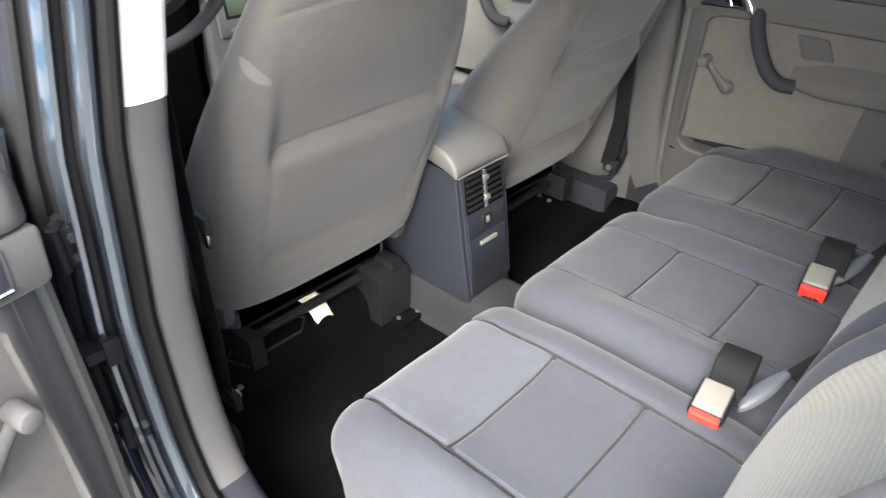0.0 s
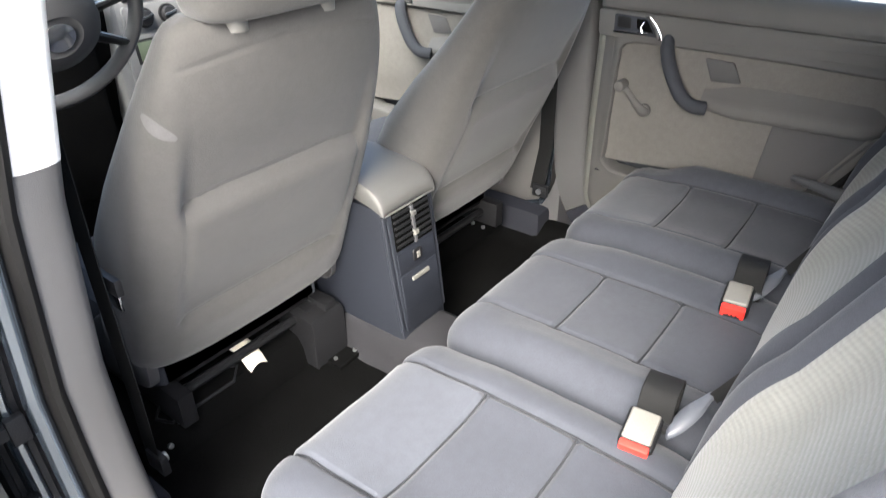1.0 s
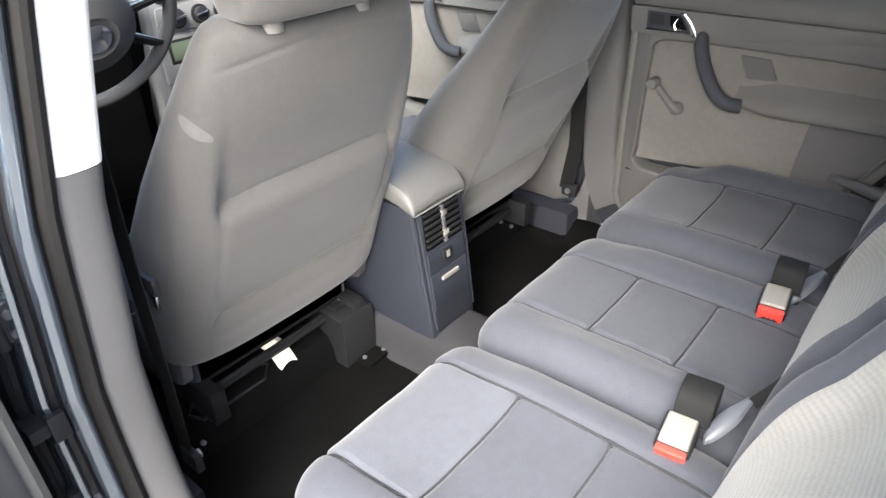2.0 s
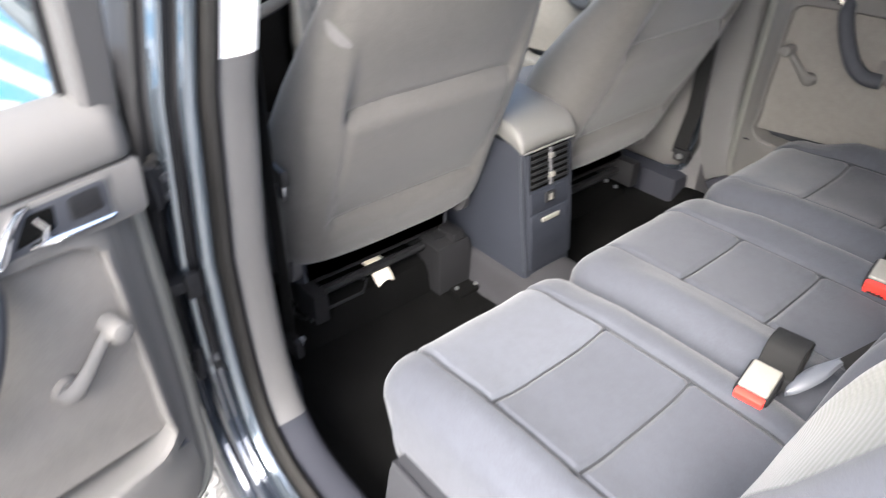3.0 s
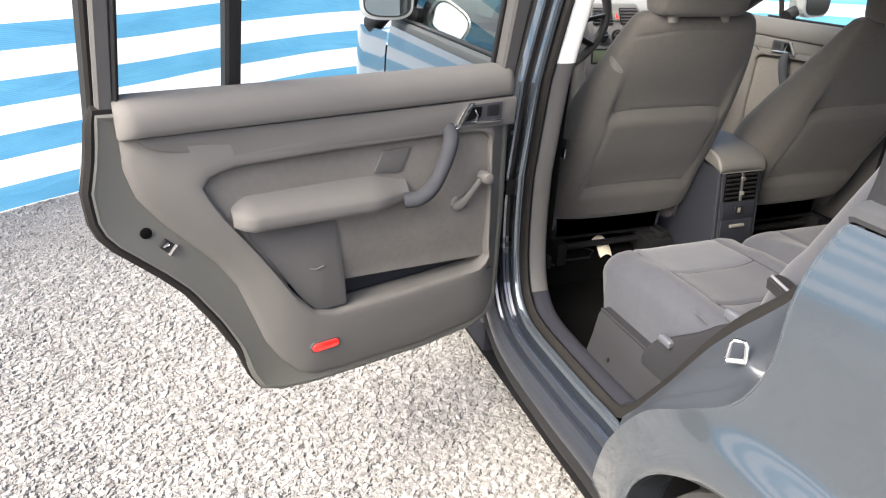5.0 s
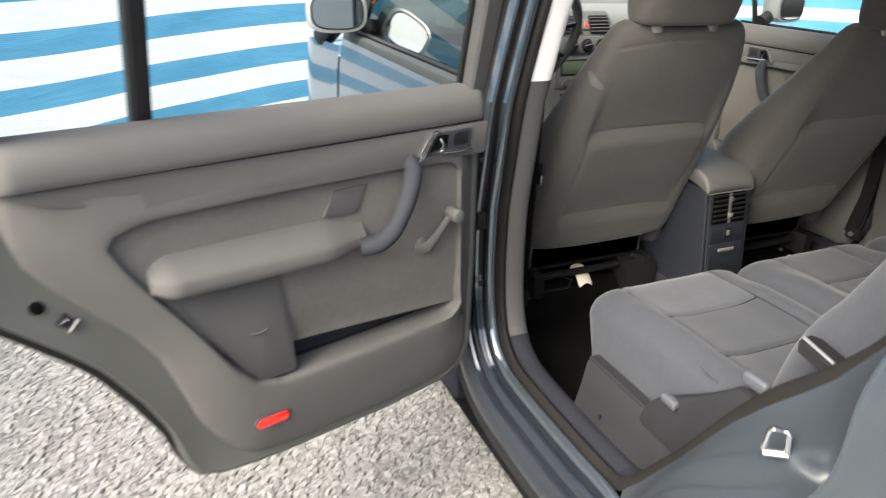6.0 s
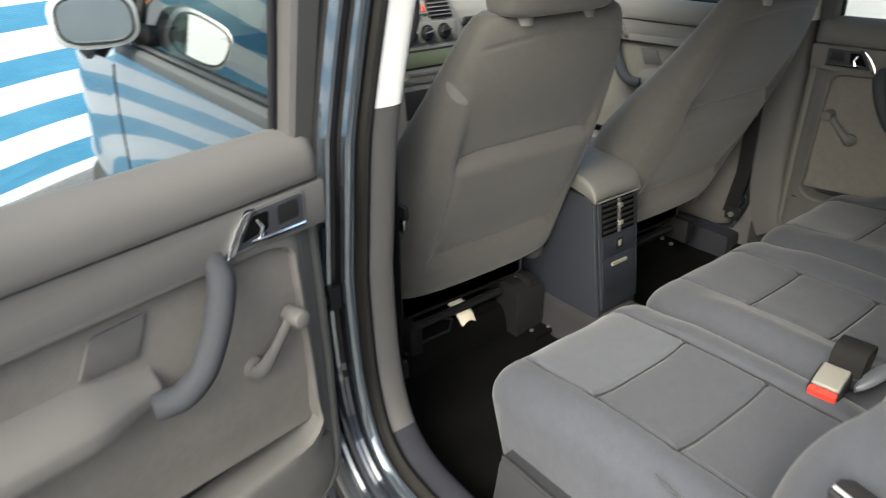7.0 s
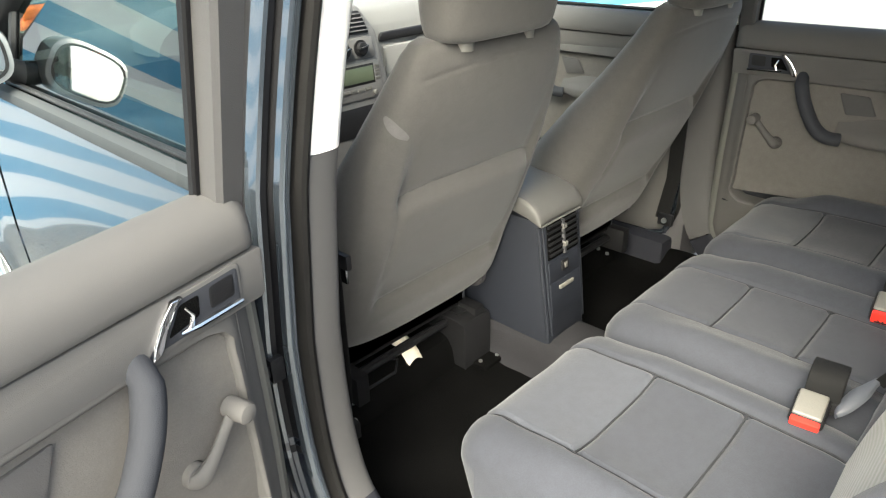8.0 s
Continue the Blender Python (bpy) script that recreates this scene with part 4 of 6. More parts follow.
    if front:
        quads(bm, [[g(lo + (hi - lo) * q / 8, z, -0.035) for q in range(9)] for z, lo, hi in ((1.075, 0.15, fr[1]), (1.14, 0.15, fr[1]), (1.21, 0.15, fr[1]), (1.28, 0.15, fr[1]), (1.33, 0.34, fr[1]), (1.44, 0.55, fr[1]), (top, 0.72, fr[1]))])
        b2 = bmesh.new()
        quads(b2, [[g(s, z, -0.037) for s in (lo, 0.145)] for z, lo in ((1.08, -0.02), (1.15, 0.03), (1.22, 0.09), (1.28, 0.14))])
        qg = part("quarter_glass", b2, GLASS, door, "small fixed quarter glass")
        qg.visible_shadow = False
    else:
        quads(bm, [[g(s, z, 0.083) for s in (ft[1] - 0.02, 0.77, fr[1] + 0.012)] for z in (1.085, 1.3, top)])
    if front:
        belt = part("belt_strip", loft([[f(s, z, hinge_x - skin_x(1.08) + d) for z, d in ((1.068, 0.004), (1.069, -0.003), (1.074, -0.006), (1.092, -0.004), (1.098, 0.003), (1.099, 0.012), (1.068, 0.012))] for s in (0.03, 0.3, 0.6, 0.99)]), ALLOY if side > 0 else BELT, door, "grey window belt strip")
        part("belt_seal", tube([g(s, 1.105, -0.046) for s in (0.06, 0.3, 0.6, 0.99)], 0.006, 8), BLACK, door)
        qb = part("quarter_bar", tube([g(0.146, 1.09, -0.038), g(0.146, 1.30, -0.038)], 0.011, 8), BLACK, door)
    # only the left front pane takes the darkened glass, for its reflection
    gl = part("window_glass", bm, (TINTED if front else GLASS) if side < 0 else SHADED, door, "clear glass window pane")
    gl.visible_shadow = False
    return door


# rear seats
def cushion_curve(y):
    """Height along the middle of a cushion from back to front, then over the front roll: parameter y past 0.10 is arc."""
    if y <= 0.125:
        return Vector((0, y, 0.655 + 0.004 * math.sin((y + 0.33) * 7))), Vector((0, 0, 1))
    q = (y - 0.125) / 0.10
    if q < 1:
        a = q * math.pi / 2
        return Vector((0, 0.125 + 0.068 * math.sin(a), 0.656 - 0.062 * (1 - math.cos(a)))), Vector((0, math.sin(a), math.cos(a)))
    return Vector((0, 0.193 - 0.03 * (q - 1), 0.594 - 0.10 * (q - 1))), Vector((0, 1, 0.1)).normalized()


def build_rear_seat(label, pad, W=0.219, S=0.130, shift=0.0, flank=0.0):
    seat = thing("rear_seat", label, "car seat", "rear seats")

    def at(x, y, dip):
        p, nrm = cushion_curve(y)
        ax = abs(x)
        fade = 1 - 0.85 * sst(0.0, 0.12, y)
        h = fade * (0.013 * math.exp(-((ax - W + 0.062) / 0.035) ** 2) - 0.006 * (1 - sst(0.05, 0.14, ax)))
        h -= 0.010 * sst(0.02, 0.16, y) * sst(0.10, 0.23, ax) ** 2
        if ax > W - 0.058:
            q = min(1, (ax - W + 0.058) / 0.058)
            h -= 0.052 * (1 - max(0, 1 - q ** 2.3) ** (1 / 2.3))
        if y < -0.27:
            h -= 0.02 * sst(-0.27, -0.40, y)
        h -= dip
        h += 0.0015 * noise.noise((x * 18, y * 18, 2.0 + W))
        if x > 0:
            h += flank * sst(S - 0.02, W - 0.03, x) * fade
            x += 0.6 * flank * sst(S, W, x)
        return Vector((x - shift * (1 - sst(S, W, ax)), 0, 0)) + p + nrm * h

    def dip(v, a, b, depth=0.009, w=0.0055):
        return depth * (math.exp(-((v - a) / w) ** 2) + math.exp(-((v - b) / w) ** 2))

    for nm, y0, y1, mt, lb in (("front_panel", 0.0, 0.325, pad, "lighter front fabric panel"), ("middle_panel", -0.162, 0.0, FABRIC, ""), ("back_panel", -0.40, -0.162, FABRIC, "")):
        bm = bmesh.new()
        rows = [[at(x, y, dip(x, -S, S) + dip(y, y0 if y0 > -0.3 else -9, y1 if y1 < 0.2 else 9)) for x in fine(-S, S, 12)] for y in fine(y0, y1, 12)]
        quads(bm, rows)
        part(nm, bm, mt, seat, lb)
    for sg in (-1, 1):
        bm = bmesh.new()
        rows = []
        for y in fine(-0.40, 0.325, 40):
            row = [at(sg * x, y, dip(x, S, 9) + dip(y, 0.0, -0.162) * math.exp(-((x - S) / 0.008) ** 2)) for x in fine(S, W, 18, 0.01)]
            end = row[-1]
            for q in (0.3, 0.65, 1.0):
                row.append(Vector((sg * (W + 0.004 * math.sin(q * 3)), end.y - 0.01 * q, end.z + (0.495 - end.z) * q)))
            rows.append(row)
        quads(bm, rows)
        part("side_bolster", bm, FABRIC, seat)
    # dark tubes laid in the stitched seams give the grooves their shade
    for line in ([(x, 0.0) for x in np.linspace(-S, S, 15)], [(x, -0.162) for x in np.linspace(-S, S, 15)], [(-S, y) for y in np.linspace(-0.38, 0.20, 40)], [(S, y) for y in np.linspace(-0.38, 0.20, 40)]):
        part("seam", tube([at(float(x), float(y), 0.0068) for x, y in line], 0.0019, 6), SEAM_SHADE, seat, "stitched seam with its groove shade as a dark tube")
    bm = box(-0.20, 0.20, -0.34, 0.14, 0.470, 0.50, 0.01)
    part("cushion_pan", bm, BLACK, seat)
    bm = box(-0.17, 0.17, -0.36, 0.02, 0.29, 0.475, 0.012)
    part("seat_base", bm, DARKTRIM, seat)

    # backrest
    L = radians(25)
    ax_up, ax_out = Vector((0, -math.sin(L), math.cos(L))), Vector((0, math.cos(L), math.sin(L)))
    base = Vector((0, -0.300, 0.610))

    def bk(x, h, dp=0.0):
        a = abs(x)
        o = 0.048 * math.exp(-((a - W + 0.040) / 0.045) ** 2) * sst(0.02, 0.30, h) - 0.004 * (1 - sst(0.05, 0.14, a))
        if a > W - 0.04:
            q = min(1, (a - W + 0.04) / 0.04)
            o -= 0.04 * (1 - math.sqrt(max(0, 1 - q * q)))
        if h > 0.54:
            q = min(1, (h - 0.54) / 0.06)
            o -= 0.06 * (1 - math.sqrt(max(0, 1 - q * q)))
        o += 0.02 * math.sin(min(h, 0.3) / 0.3 * math.pi) - dp
        return base + Vector((x, 0, 0)) + ax_up * h + ax_out * o
    bm = bmesh.new()
    arc = lambda h: W - (0.045 if W > 0.225 else 0.064) - 0.03 * (1 - sst(0.0, 0.10, h)) - 0.03 * sst(0.42, 0.6, h)
    rows = []
    for h in fine(-0.05, 0.60, 40):
        w = arc(h)
        rows.append([bk(x * w / 0.15, h, 0.006 * math.exp(-((abs(x) - 0.15) / 0.006) ** 2)) for x in fine(-0.15, 0.15, 16)])
    quads(bm, rows)
    part("backrest_panel", bm, KNIT, seat, "pale ribbed patterned backrest panel")
    for sg in (-1, 1):
        bm = bmesh.new()
        rows = []
        for h in fine(-0.05, 0.60, 40):
            w = arc(h)
            row = [bk(sg * (w + (W - w) * q), h, 0.006 * math.exp(-(q * (W - w) / 0.006) ** 2)) for q in (0, 0.05, 0.12, 0.2, 0.3, 0.4, 0.5, 0.6, 0.7, 0.8, 0.87, 0.93, 0.97, 1.0)]
            e = row[-1]
            row += [e - ax_out * 0.03, e - ax_out * 0.08]
            rows.append(row)
        quads(bm, rows)
        part("backrest_bolster", bm, FABRIC, seat)
    bm = bmesh.new()
    poly = [(-W + 0.004, -0.05), (W - 0.004, -0.05), (W - 0.004, 0.55), (-W + 0.004, 0.55)]
    plate(rounded(poly, 0.02), lambda a, b, d: base + Vector((a, 0, 0)) + ax_up * b - ax_out * d, 0.05, 0.10, 0.01, bm=bm)
    part("backrest_shell", bm, BLACK, seat)
    return seat


def knit_material():
    m = mat("knit fabric", (0.21, 0.207, 0.190), 0.9, var=0.06, grain=0.4, grain_scale=700, sheen=0.2, spec=0.2)
    nt = m.node_tree
    co = nt.nodes.new("ShaderNodeTexCoord")
    wv = nt.nodes.new("ShaderNodeTexWave")
    wv.bands_direction = "Z"
    wv.inputs["Scale"].default_value, wv.inputs["Distortion"].default_value = 38, 1.2
    wv.inputs["Detail Scale"].default_value = 3
    nt.links.new(co.outputs["Object"], wv.inputs["Vector"])
    w2 = nt.nodes.new("ShaderNodeTexWave")
    w2.bands_direction = "X"
    w2.inputs["Scale"].default_value, w2.inputs["Distortion"].default_value = 60, 0.5
    nt.links.new(co.outputs["Object"], w2.inputs["Vector"])
    b = nt.nodes["Principled BSDF"]
    old = b.inputs["Base Color"].links[0].from_socket
    mx = nt.nodes.new("ShaderNodeMix")
    mx.data_type, mx.blend_type = "RGBA", "MULTIPLY"
    mx.inputs["Factor"].default_value = 0.16
    nt.links.new(old, mx.inputs["A"])
    add = nt.nodes.new("ShaderNodeMix")
    add.data_type = "RGBA"
    add.inputs["Factor"].default_value = 0.3
    nt.links.new(wv.outputs["Color"], add.inputs["A"])
    nt.links.new(w2.outputs["Color"], add.inputs["B"])
    nt.links.new(add.outputs["Result"], mx.inputs["B"])
    nt.links.new(mx.outputs["Result"], b.inputs["Base Color"])
    bump = nt.nodes.new("ShaderNodeBump")
    bump.inputs["Strength"].default_value, bump.inputs["Distance"].default_value = 0.35, 0.002
    nt.links.new(wv.outputs["Fac"], bump.inputs["Height"])
    nt.links.new(bump.outputs[0], b.inputs["Normal"])
    return m


KNIT = knit_material()


# front seats
def build_front_seat(x0, label, dy=0.0, recline=0.0, scuffed=False):
    seat = thing("front_seat", label, "car seat", "front seats", at=(x0, dy, 0))
    # backrest: rings up the back. rear face y, half width, thickness
    keys = [(0.548, 0.628, 0.215, 0.12), (0.552, 0.596, 0.244, 0.18), (0.572, 0.574, 0.256, 0.22), (0.62, 0.554, 0.262, 0.24), (0.72, 0.518, 0.262, 0.245), (0.85, 0.464, 0.260, 0.24), (0.96, 0.421, 0.251, 0.20), (1.05, 0.391, 0.238, 0.155), (1.12, 0.372, 0.220, 0.125), (1.17, 0.362, 0.202, 0.105), (1.20, 0.361, 0.188, 0.09), (1.217, 0.370, 0.173, 0.07), (1.225, 0.388, 0.154, 0.04)]
    path = resample(smooth_path([(k[0], k[1], k[2]) for k in keys], 8), 200)
    thick = [Vector((p.x, float(np.interp(p.x, [k[0] for k in keys], [k[3] for k in keys])), 0)) for p in path]
    n = 176
    rows = []

    def ring(p, t, angles, grow=0.0):
        z, yr, w = p.x, p.y, p.z + 0.010
        row = []
        for a in angles:
            cx, cy = math.cos(a), math.sin(a)
            ex = 2 / (3.2 if cy > 0 else 4.6 - 1.4 * sst(0.75, 1.1, z))
            x = w * math.copysign(abs(cx) ** ex, cx)
            rearw = -cy
            yy = math.copysign(abs(cy) ** ex, cy)
            y = yr + t.y * 0.5 + t.y * 0.5 * yy
            inn = 1 - sst(0.180, 0.215, abs(x))
            if rearw > 0:
                # bulged sides, hollows above the two folds
                y -= 0.010 * (1 - (x / 0.26) ** 2)
                for zf, amp, wide in ((0.955, 0.021, 0.11), (0.690, 0.015, 0.08)):
                    up = z - zf - 0.05 * (x / 0.2) ** 4 * (-0.35)
                    y += inn * amp * math.exp(-(up / (wide if up > 0 else 0.030)) ** 2)
                    y += inn * 0.0035 * math.exp(-((up + 0.002) / 0.0045) ** 2)
                    y -= inn * 0.003 * math.exp(-((up + 0.04) / 0.03) ** 2)
                y += 0.004 * math.exp(-((abs(x) - 0.195) / 0.006) ** 2) * sst(0.72, 0.76, z) * (1 - sst(0.96, 1.0, z))
                y += 0.0022 * math.exp(-((z - 1.182 + 0.012 * (x / 0.15) ** 2) / 0.004) ** 2) * inn
            row.append(Vector((x + grow * cx, y + grow * cy, z)))
        return row
    for p, t in zip(path, thick):
        rows.append(ring(p, t, [2 * math.pi * i / n for i in range(n)]))
    bm = loft(rows)
    if scuffed:
        bs = bmesh.new()
        patch = []
        for i in range(13):
            v = i / 6 - 1
            z = 1.085 - 0.022 * v
            q = next(j for j in range(len(path) - 1) if path[j + 1].x >= z)
            g = (z - path[q].x) / max(path[q + 1].x - path[q].x, 1e-9)
            half = 0.150 * math.sqrt(max(1 - v * v, 0.01))
            mid = radians(202) + 0.30 * v
            patch.append(ring(path[q].lerp(path[q + 1], g), thick[q].lerp(thick[q + 1], g), [mid + half * (j / 6 - 1) for j in range(13)], 0.0012))
        quads(bs, patch)
        part("scuff_mark", bs, SCUFF, seat, "pale worn scuff mark")
    part("backrest", bm, SEATBACK, seat, "warm grey fabric backrest with stitched pocket folds")
    # head restraint and posts
    hk = [(1.228, 0.345, 0.10, 0.06), (1.234, 0.325, 0.135, 0.10), (1.27, 0.315, 0.148, 0.115), (1.33, 0.310, 0.150, 0.12), (1.40, 0.318, 0.142, 0.105), (1.43, 0.335, 0.12, 0.07), (1.437, 0.35, 0.09, 0.03)]
    hp = smooth_path([(k[0], k[1], k[2]) for k in hk], 4)
    ht = smooth_path([(k[0], k[3], 0) for k in hk], 4)
    rows = []
    for p, t in zip(hp, ht):
        row = []
        for i in range(40):
            a = 2 * math.pi * i / 40
            ex = 2 / 3.6
            row.append(Vector((p.z * math.copysign(abs(math.cos(a)) ** ex, math.cos(a)) - 0.022, p.y + t.y * 0.5 * (1 + math.copysign(abs(math.sin(a)) ** ex, math.sin(a))), p.x - 0.012)))
        rows.append(row)
    part("head_restraint", loft(rows), SEATBACK, seat, "grey fabric head restraint")
    for sg in (-1, 1):
        ps = part("post", disc((sg * 0.083 - 0.022, 0.385, 1.195), (0, -0.1, 1), 0.006, 0.06, 12), CHROME, seat)
        part("collar", disc((sg * 0.083 - 0.022, 0.366, 1.202), (0, -0.1, 1), 0.018, 0.020, 16, 0.004), BUCKLEGREY, ps, "pale plastic post collar")
    pivot = Vector((0, 0.60, 0.56))
    turn = Matrix.Translation(pivot) @ pose(0, 0, 0, recline, 0, 0) @ Matrix.Translation(-pivot)
    for ob in seat.children:
        ob.matrix_basis = turn
    # recliner cover on the inner lower corner, cushion, rails
    for sg in (-1, 1):
        bm = plate(rounded([(0.62, 0.50), (0.80, 0.46), (0.80, 0.60), (0.70, 0.66), (0.60, 0.64)], 0.03), lambda a, b, d: Vector((sg * d, a, b)), 0.235, 0.258, 0.008)
        part("recliner_cover", bm, PLASTIC, seat)
    rows = []
    for y, w, z in ((0.66, 0.21, 0.55), (0.69, 0.235, 0.60), (0.85, 0.245, 0.615), (1.05, 0.24, 0.63), (1.10, 0.225, 0.61), (1.115, 0.19, 0.56)):
        rows.append([Vector((x * w, y, z2)) for x, z2 in ((-1, 0.46), (-1.02, z - 0.05), (-0.95, z + 0.005), (-0.8, z + 0.02), (-0.6, z), (0, z - 0.006), (0.6, z), (0.8, z + 0.02), (0.95, z + 0.005), (1.02, z - 0.05), (1, 0.46))])
    part("seat_cushion", loft(rows), FABRIC, seat)
    for sg in (-1, 1):
        part("seat_rail", box(sg * 0.205 - 0.018, sg * 0.205 + 0.018, 0.60, 1.10, 0.38, 0.46, 0.004), BLACK, seat)
    part("seat_pan", box(-0.215, 0.215, 0.660, 1.08, 0.445, 0.560, 0.012), BLACK, seat)
    part("cross_tube", tube([(-0.2, 0.66, 0.42), (0.2, 0.66, 0.42)], 0.012, 8), BLACK, seat)
    return seat


def build_console():
    con = thing("centre_console", "grey plastic centre console with rear air vents", "centre console", at=(0.040, 0, 0))
    # body: rings from the floor up; rear face leans forward with height
    rows = []
    for z, yr, w in ((0.385, 0.402, 0.080), (0.43, 0.408, 0.082), (0.50, 0.418, 0.084), (0.58, 0.429, 0.086), (0.70, 0.446, 0.086), (0.735, 0.451, 0.086)):
        r = 0.012
        row = []
        for sx, sy in ((1, -1), (1, 1), (-1, 1), (-1, -1)):
            yb = yr if sy < 0 else 1.05
            cs = [(0, r), (r * 0.3, r * 0.3), (r, 0)]
            cs = cs if sx * sy > 0 else cs[::-1]
            for a, b in (cs if True else cs):
                row.append(Vector((sx * (w - a), yb - sy * b, z)))
        c = Vector((0, 0.7, z))
        row.sort(key=lambda p: math.atan2(p.y - c.y, p.x))
        rows.append(row)
    body = part("console_body", loft(rows), CONSOLE, con, "dark bluish grey console body")

    def f(a, b, d):
        """Rear face: a across, b up, d outwards."""
        return Vector((a, 0.411 + (b - 0.45) * 0.140 - d, b + 0.14 * d))
    part("edge_bead", tube([f(-0.077, 0.42, -0.004), f(-0.081, 0.58, -0.004), f(-0.081, 0.72, -0.004)], 0.006, 8), CONSOLE, con, "rounded edge bead")
    part("edge_bead", tube([f(0.077, 0.42, -0.004), f(0.081, 0.58, -0.004), f(0.081, 0.72, -0.004)], 0.006, 8), CONSOLE, con, "rounded edge bead")
    # bezel frame with rounded shape
    part("rear_panel", plate(rounded([(-0.070, 0.418), (0.070, 0.418), (0.076, 0.728), (-0.076, 0.728)], 0.010), f, -0.01, 0.005, 0.004), CONSOLE, con, "dark rear panel")
    vent = part("air_vent", plate(rounded([(-0.066, 0.628), (0.066, 0.628), (0.064, 0.722), (-0.064, 0.722)], 0.006), f, 0.0, 0.0065, 0.002), CARPET, con, "black louvred twin air vent")
    for i in range(6):
        b = 0.638 + 0.0148 * i
        for sx in (-1, 1):
            bm = plate(rounded([(sx * 0.006, b), (sx * 0.062, b), (sx * 0.062, b + 0.005), (sx * 0.006, b + 0.005)], 0.001), f, 0.006, 0.012, 0.0012)
            part("louvre", bm, BLACK, vent)
    part("vent_divider", plate([(-0.004, 0.63), (0.004, 0.63), (0.004, 0.72), (-0.004, 0.72)], f, 0.005, 0.013, 0.001), DARKTRIM, vent)
    for b in (0.702, 0.655):
        part("vent_slider", plate(rounded([(-0.007, b - 0.006), (0.007, b - 0.006), (0.007, b + 0.006), (-0.007, b + 0.006)], 0.002), f, 0.010, 0.018, 0.002), LID if b > 0.7 else BUCKLEGREY, vent, "pale vent slider")
    sock = part("power_socket", plate(rounded([(-0.066, 0.570), (0.066, 0.570), (0.066, 0.622), (-0.066, 0.622)], 0.005), f, 0.0, 0.0068, 0.002), CONSOLE, con, "socket panel with pale mark")
    part("socket_cover", plate(rounded([(-0.016, 0.584), (0.016, 0.584), (0.016, 0.612), (-0.016, 0.612)], 0.006), f, 0.006, 0.011, 0.002), BLACK, sock)
    part("socket_mark", plate([(-0.006, 0.590), (0.006, 0.590), (0.006, 0.606), (-0.006, 0.606)], f, 0.010, 0.0118, 0.0005), BUCKLEGREY, sock)
    ash = part("ashtray", plate(rounded([(-0.066, 0.475), (0.066, 0.475), (0.066, 0.564), (-0.066, 0.564)], 0.005), f, 0.0, 0.0068, 0.002), CONSOLE, con, "closed ashtray flap")
    part("flap_grip", plate(rounded([(-0.030, 0.540), (0.030, 0.540), (0.030, 0.550), (-0.030, 0.550)], 0.002), f, 0.006, 0.012, 0.002), BUCKLEGREY, ash, "pale grip bar")
    # lid over the top
    rows = []
    for y, z, w, drop in ((0.449, 0.722, 0.074, 0.002), (0.443, 0.728, 0.084, 0.006), (0.441, 0.738, 0.089, 0.014), (0.445, 0.752, 0.0915, 0.026), (0.458, 0.770, 0.093, 0.038), (0.482, 0.785, 0.094, 0.044), (0.52, 0.795, 0.094, 0.046), (0.62, 0.802, 0.093, 0.046), (0.75, 0.800, 0.091, 0.046), (0.78, 0.795, 0.088, 0.046)):
        rows.append([Vector((sx * w, y, z - dz)) for sx, dz in ((-0.97, drop), (-1.0, drop * 0.8), (-1.0, drop * 0.4), (-0.985, drop * 0.18), (-0.94, drop * 0.05), (-0.8, 0.0), (-0.4, -0.003), (0.4, -0.003), (0.8, 0.0), (0.94, drop * 0.05), (0.985, drop * 0.18), (1.0, drop * 0.4), (1.0, drop * 0.8), (0.97, drop))])
    part("armrest_lid", loft(rows), LID, con, "pale grey rounded console lid")
    # front part of the console with gear lever
    part("front_tray", box(-0.10, 0.10, 0.80, 1.28, 0.45, 0.66, 0.02), DARKTRIM, con)
    gl = part("gear_lever", tube([(0.0, 0.98, 0.66), (0.0, 0.96, 0.80)], [0.035, 0.012], 12), BLACK, con)
    part("knob", disc((0, 0.962, 0.79), (0, -0.1, 1), 0.024, 0.05, 16, 0.014), BLACK, gl)
    return con


def build_buckle(x, y, z, yaw):
    b = thing("seat_belt_buckle", "pale grey seat belt buckle with red release button", "belt buckle", "rear belt buckles", at=(x, y, z))
    b.rotation_euler = (radians(16), 0, radians(yaw))
    b.scale = (0.85, 0.88, 0.88)
    part("frame", box(-0.030, 0.030, -0.042, 0.030, -0.020, 0.010, 0.007, 3), BLACK, b, "black plastic frame")
    part("housing", box(-0.0255, 0.0255, -0.034, 0.026, 0.004, 0.016, 0.005, 3), BUCKLEGREY, b, "pale grey top cover")
    rb = part("release_button", box(-0.0255, 0.0255, -0.050, -0.036, -0.017, 0.012, 0.004, 2), RED, b, "bright red release button")
    part("slot", box(-0.017, 0.017, -0.0512, -0.047, -0.0145, -0.0095, 0.001, 1), BLACK, rb)
    for sx in (-0.009, 0.0, 0.009):
        part("grip_mark", box(sx - 0.002, sx + 0.002, -0.0516, -0.048, -0.0095, -0.006, 0.0006, 1), BLACK, rb)
    return b


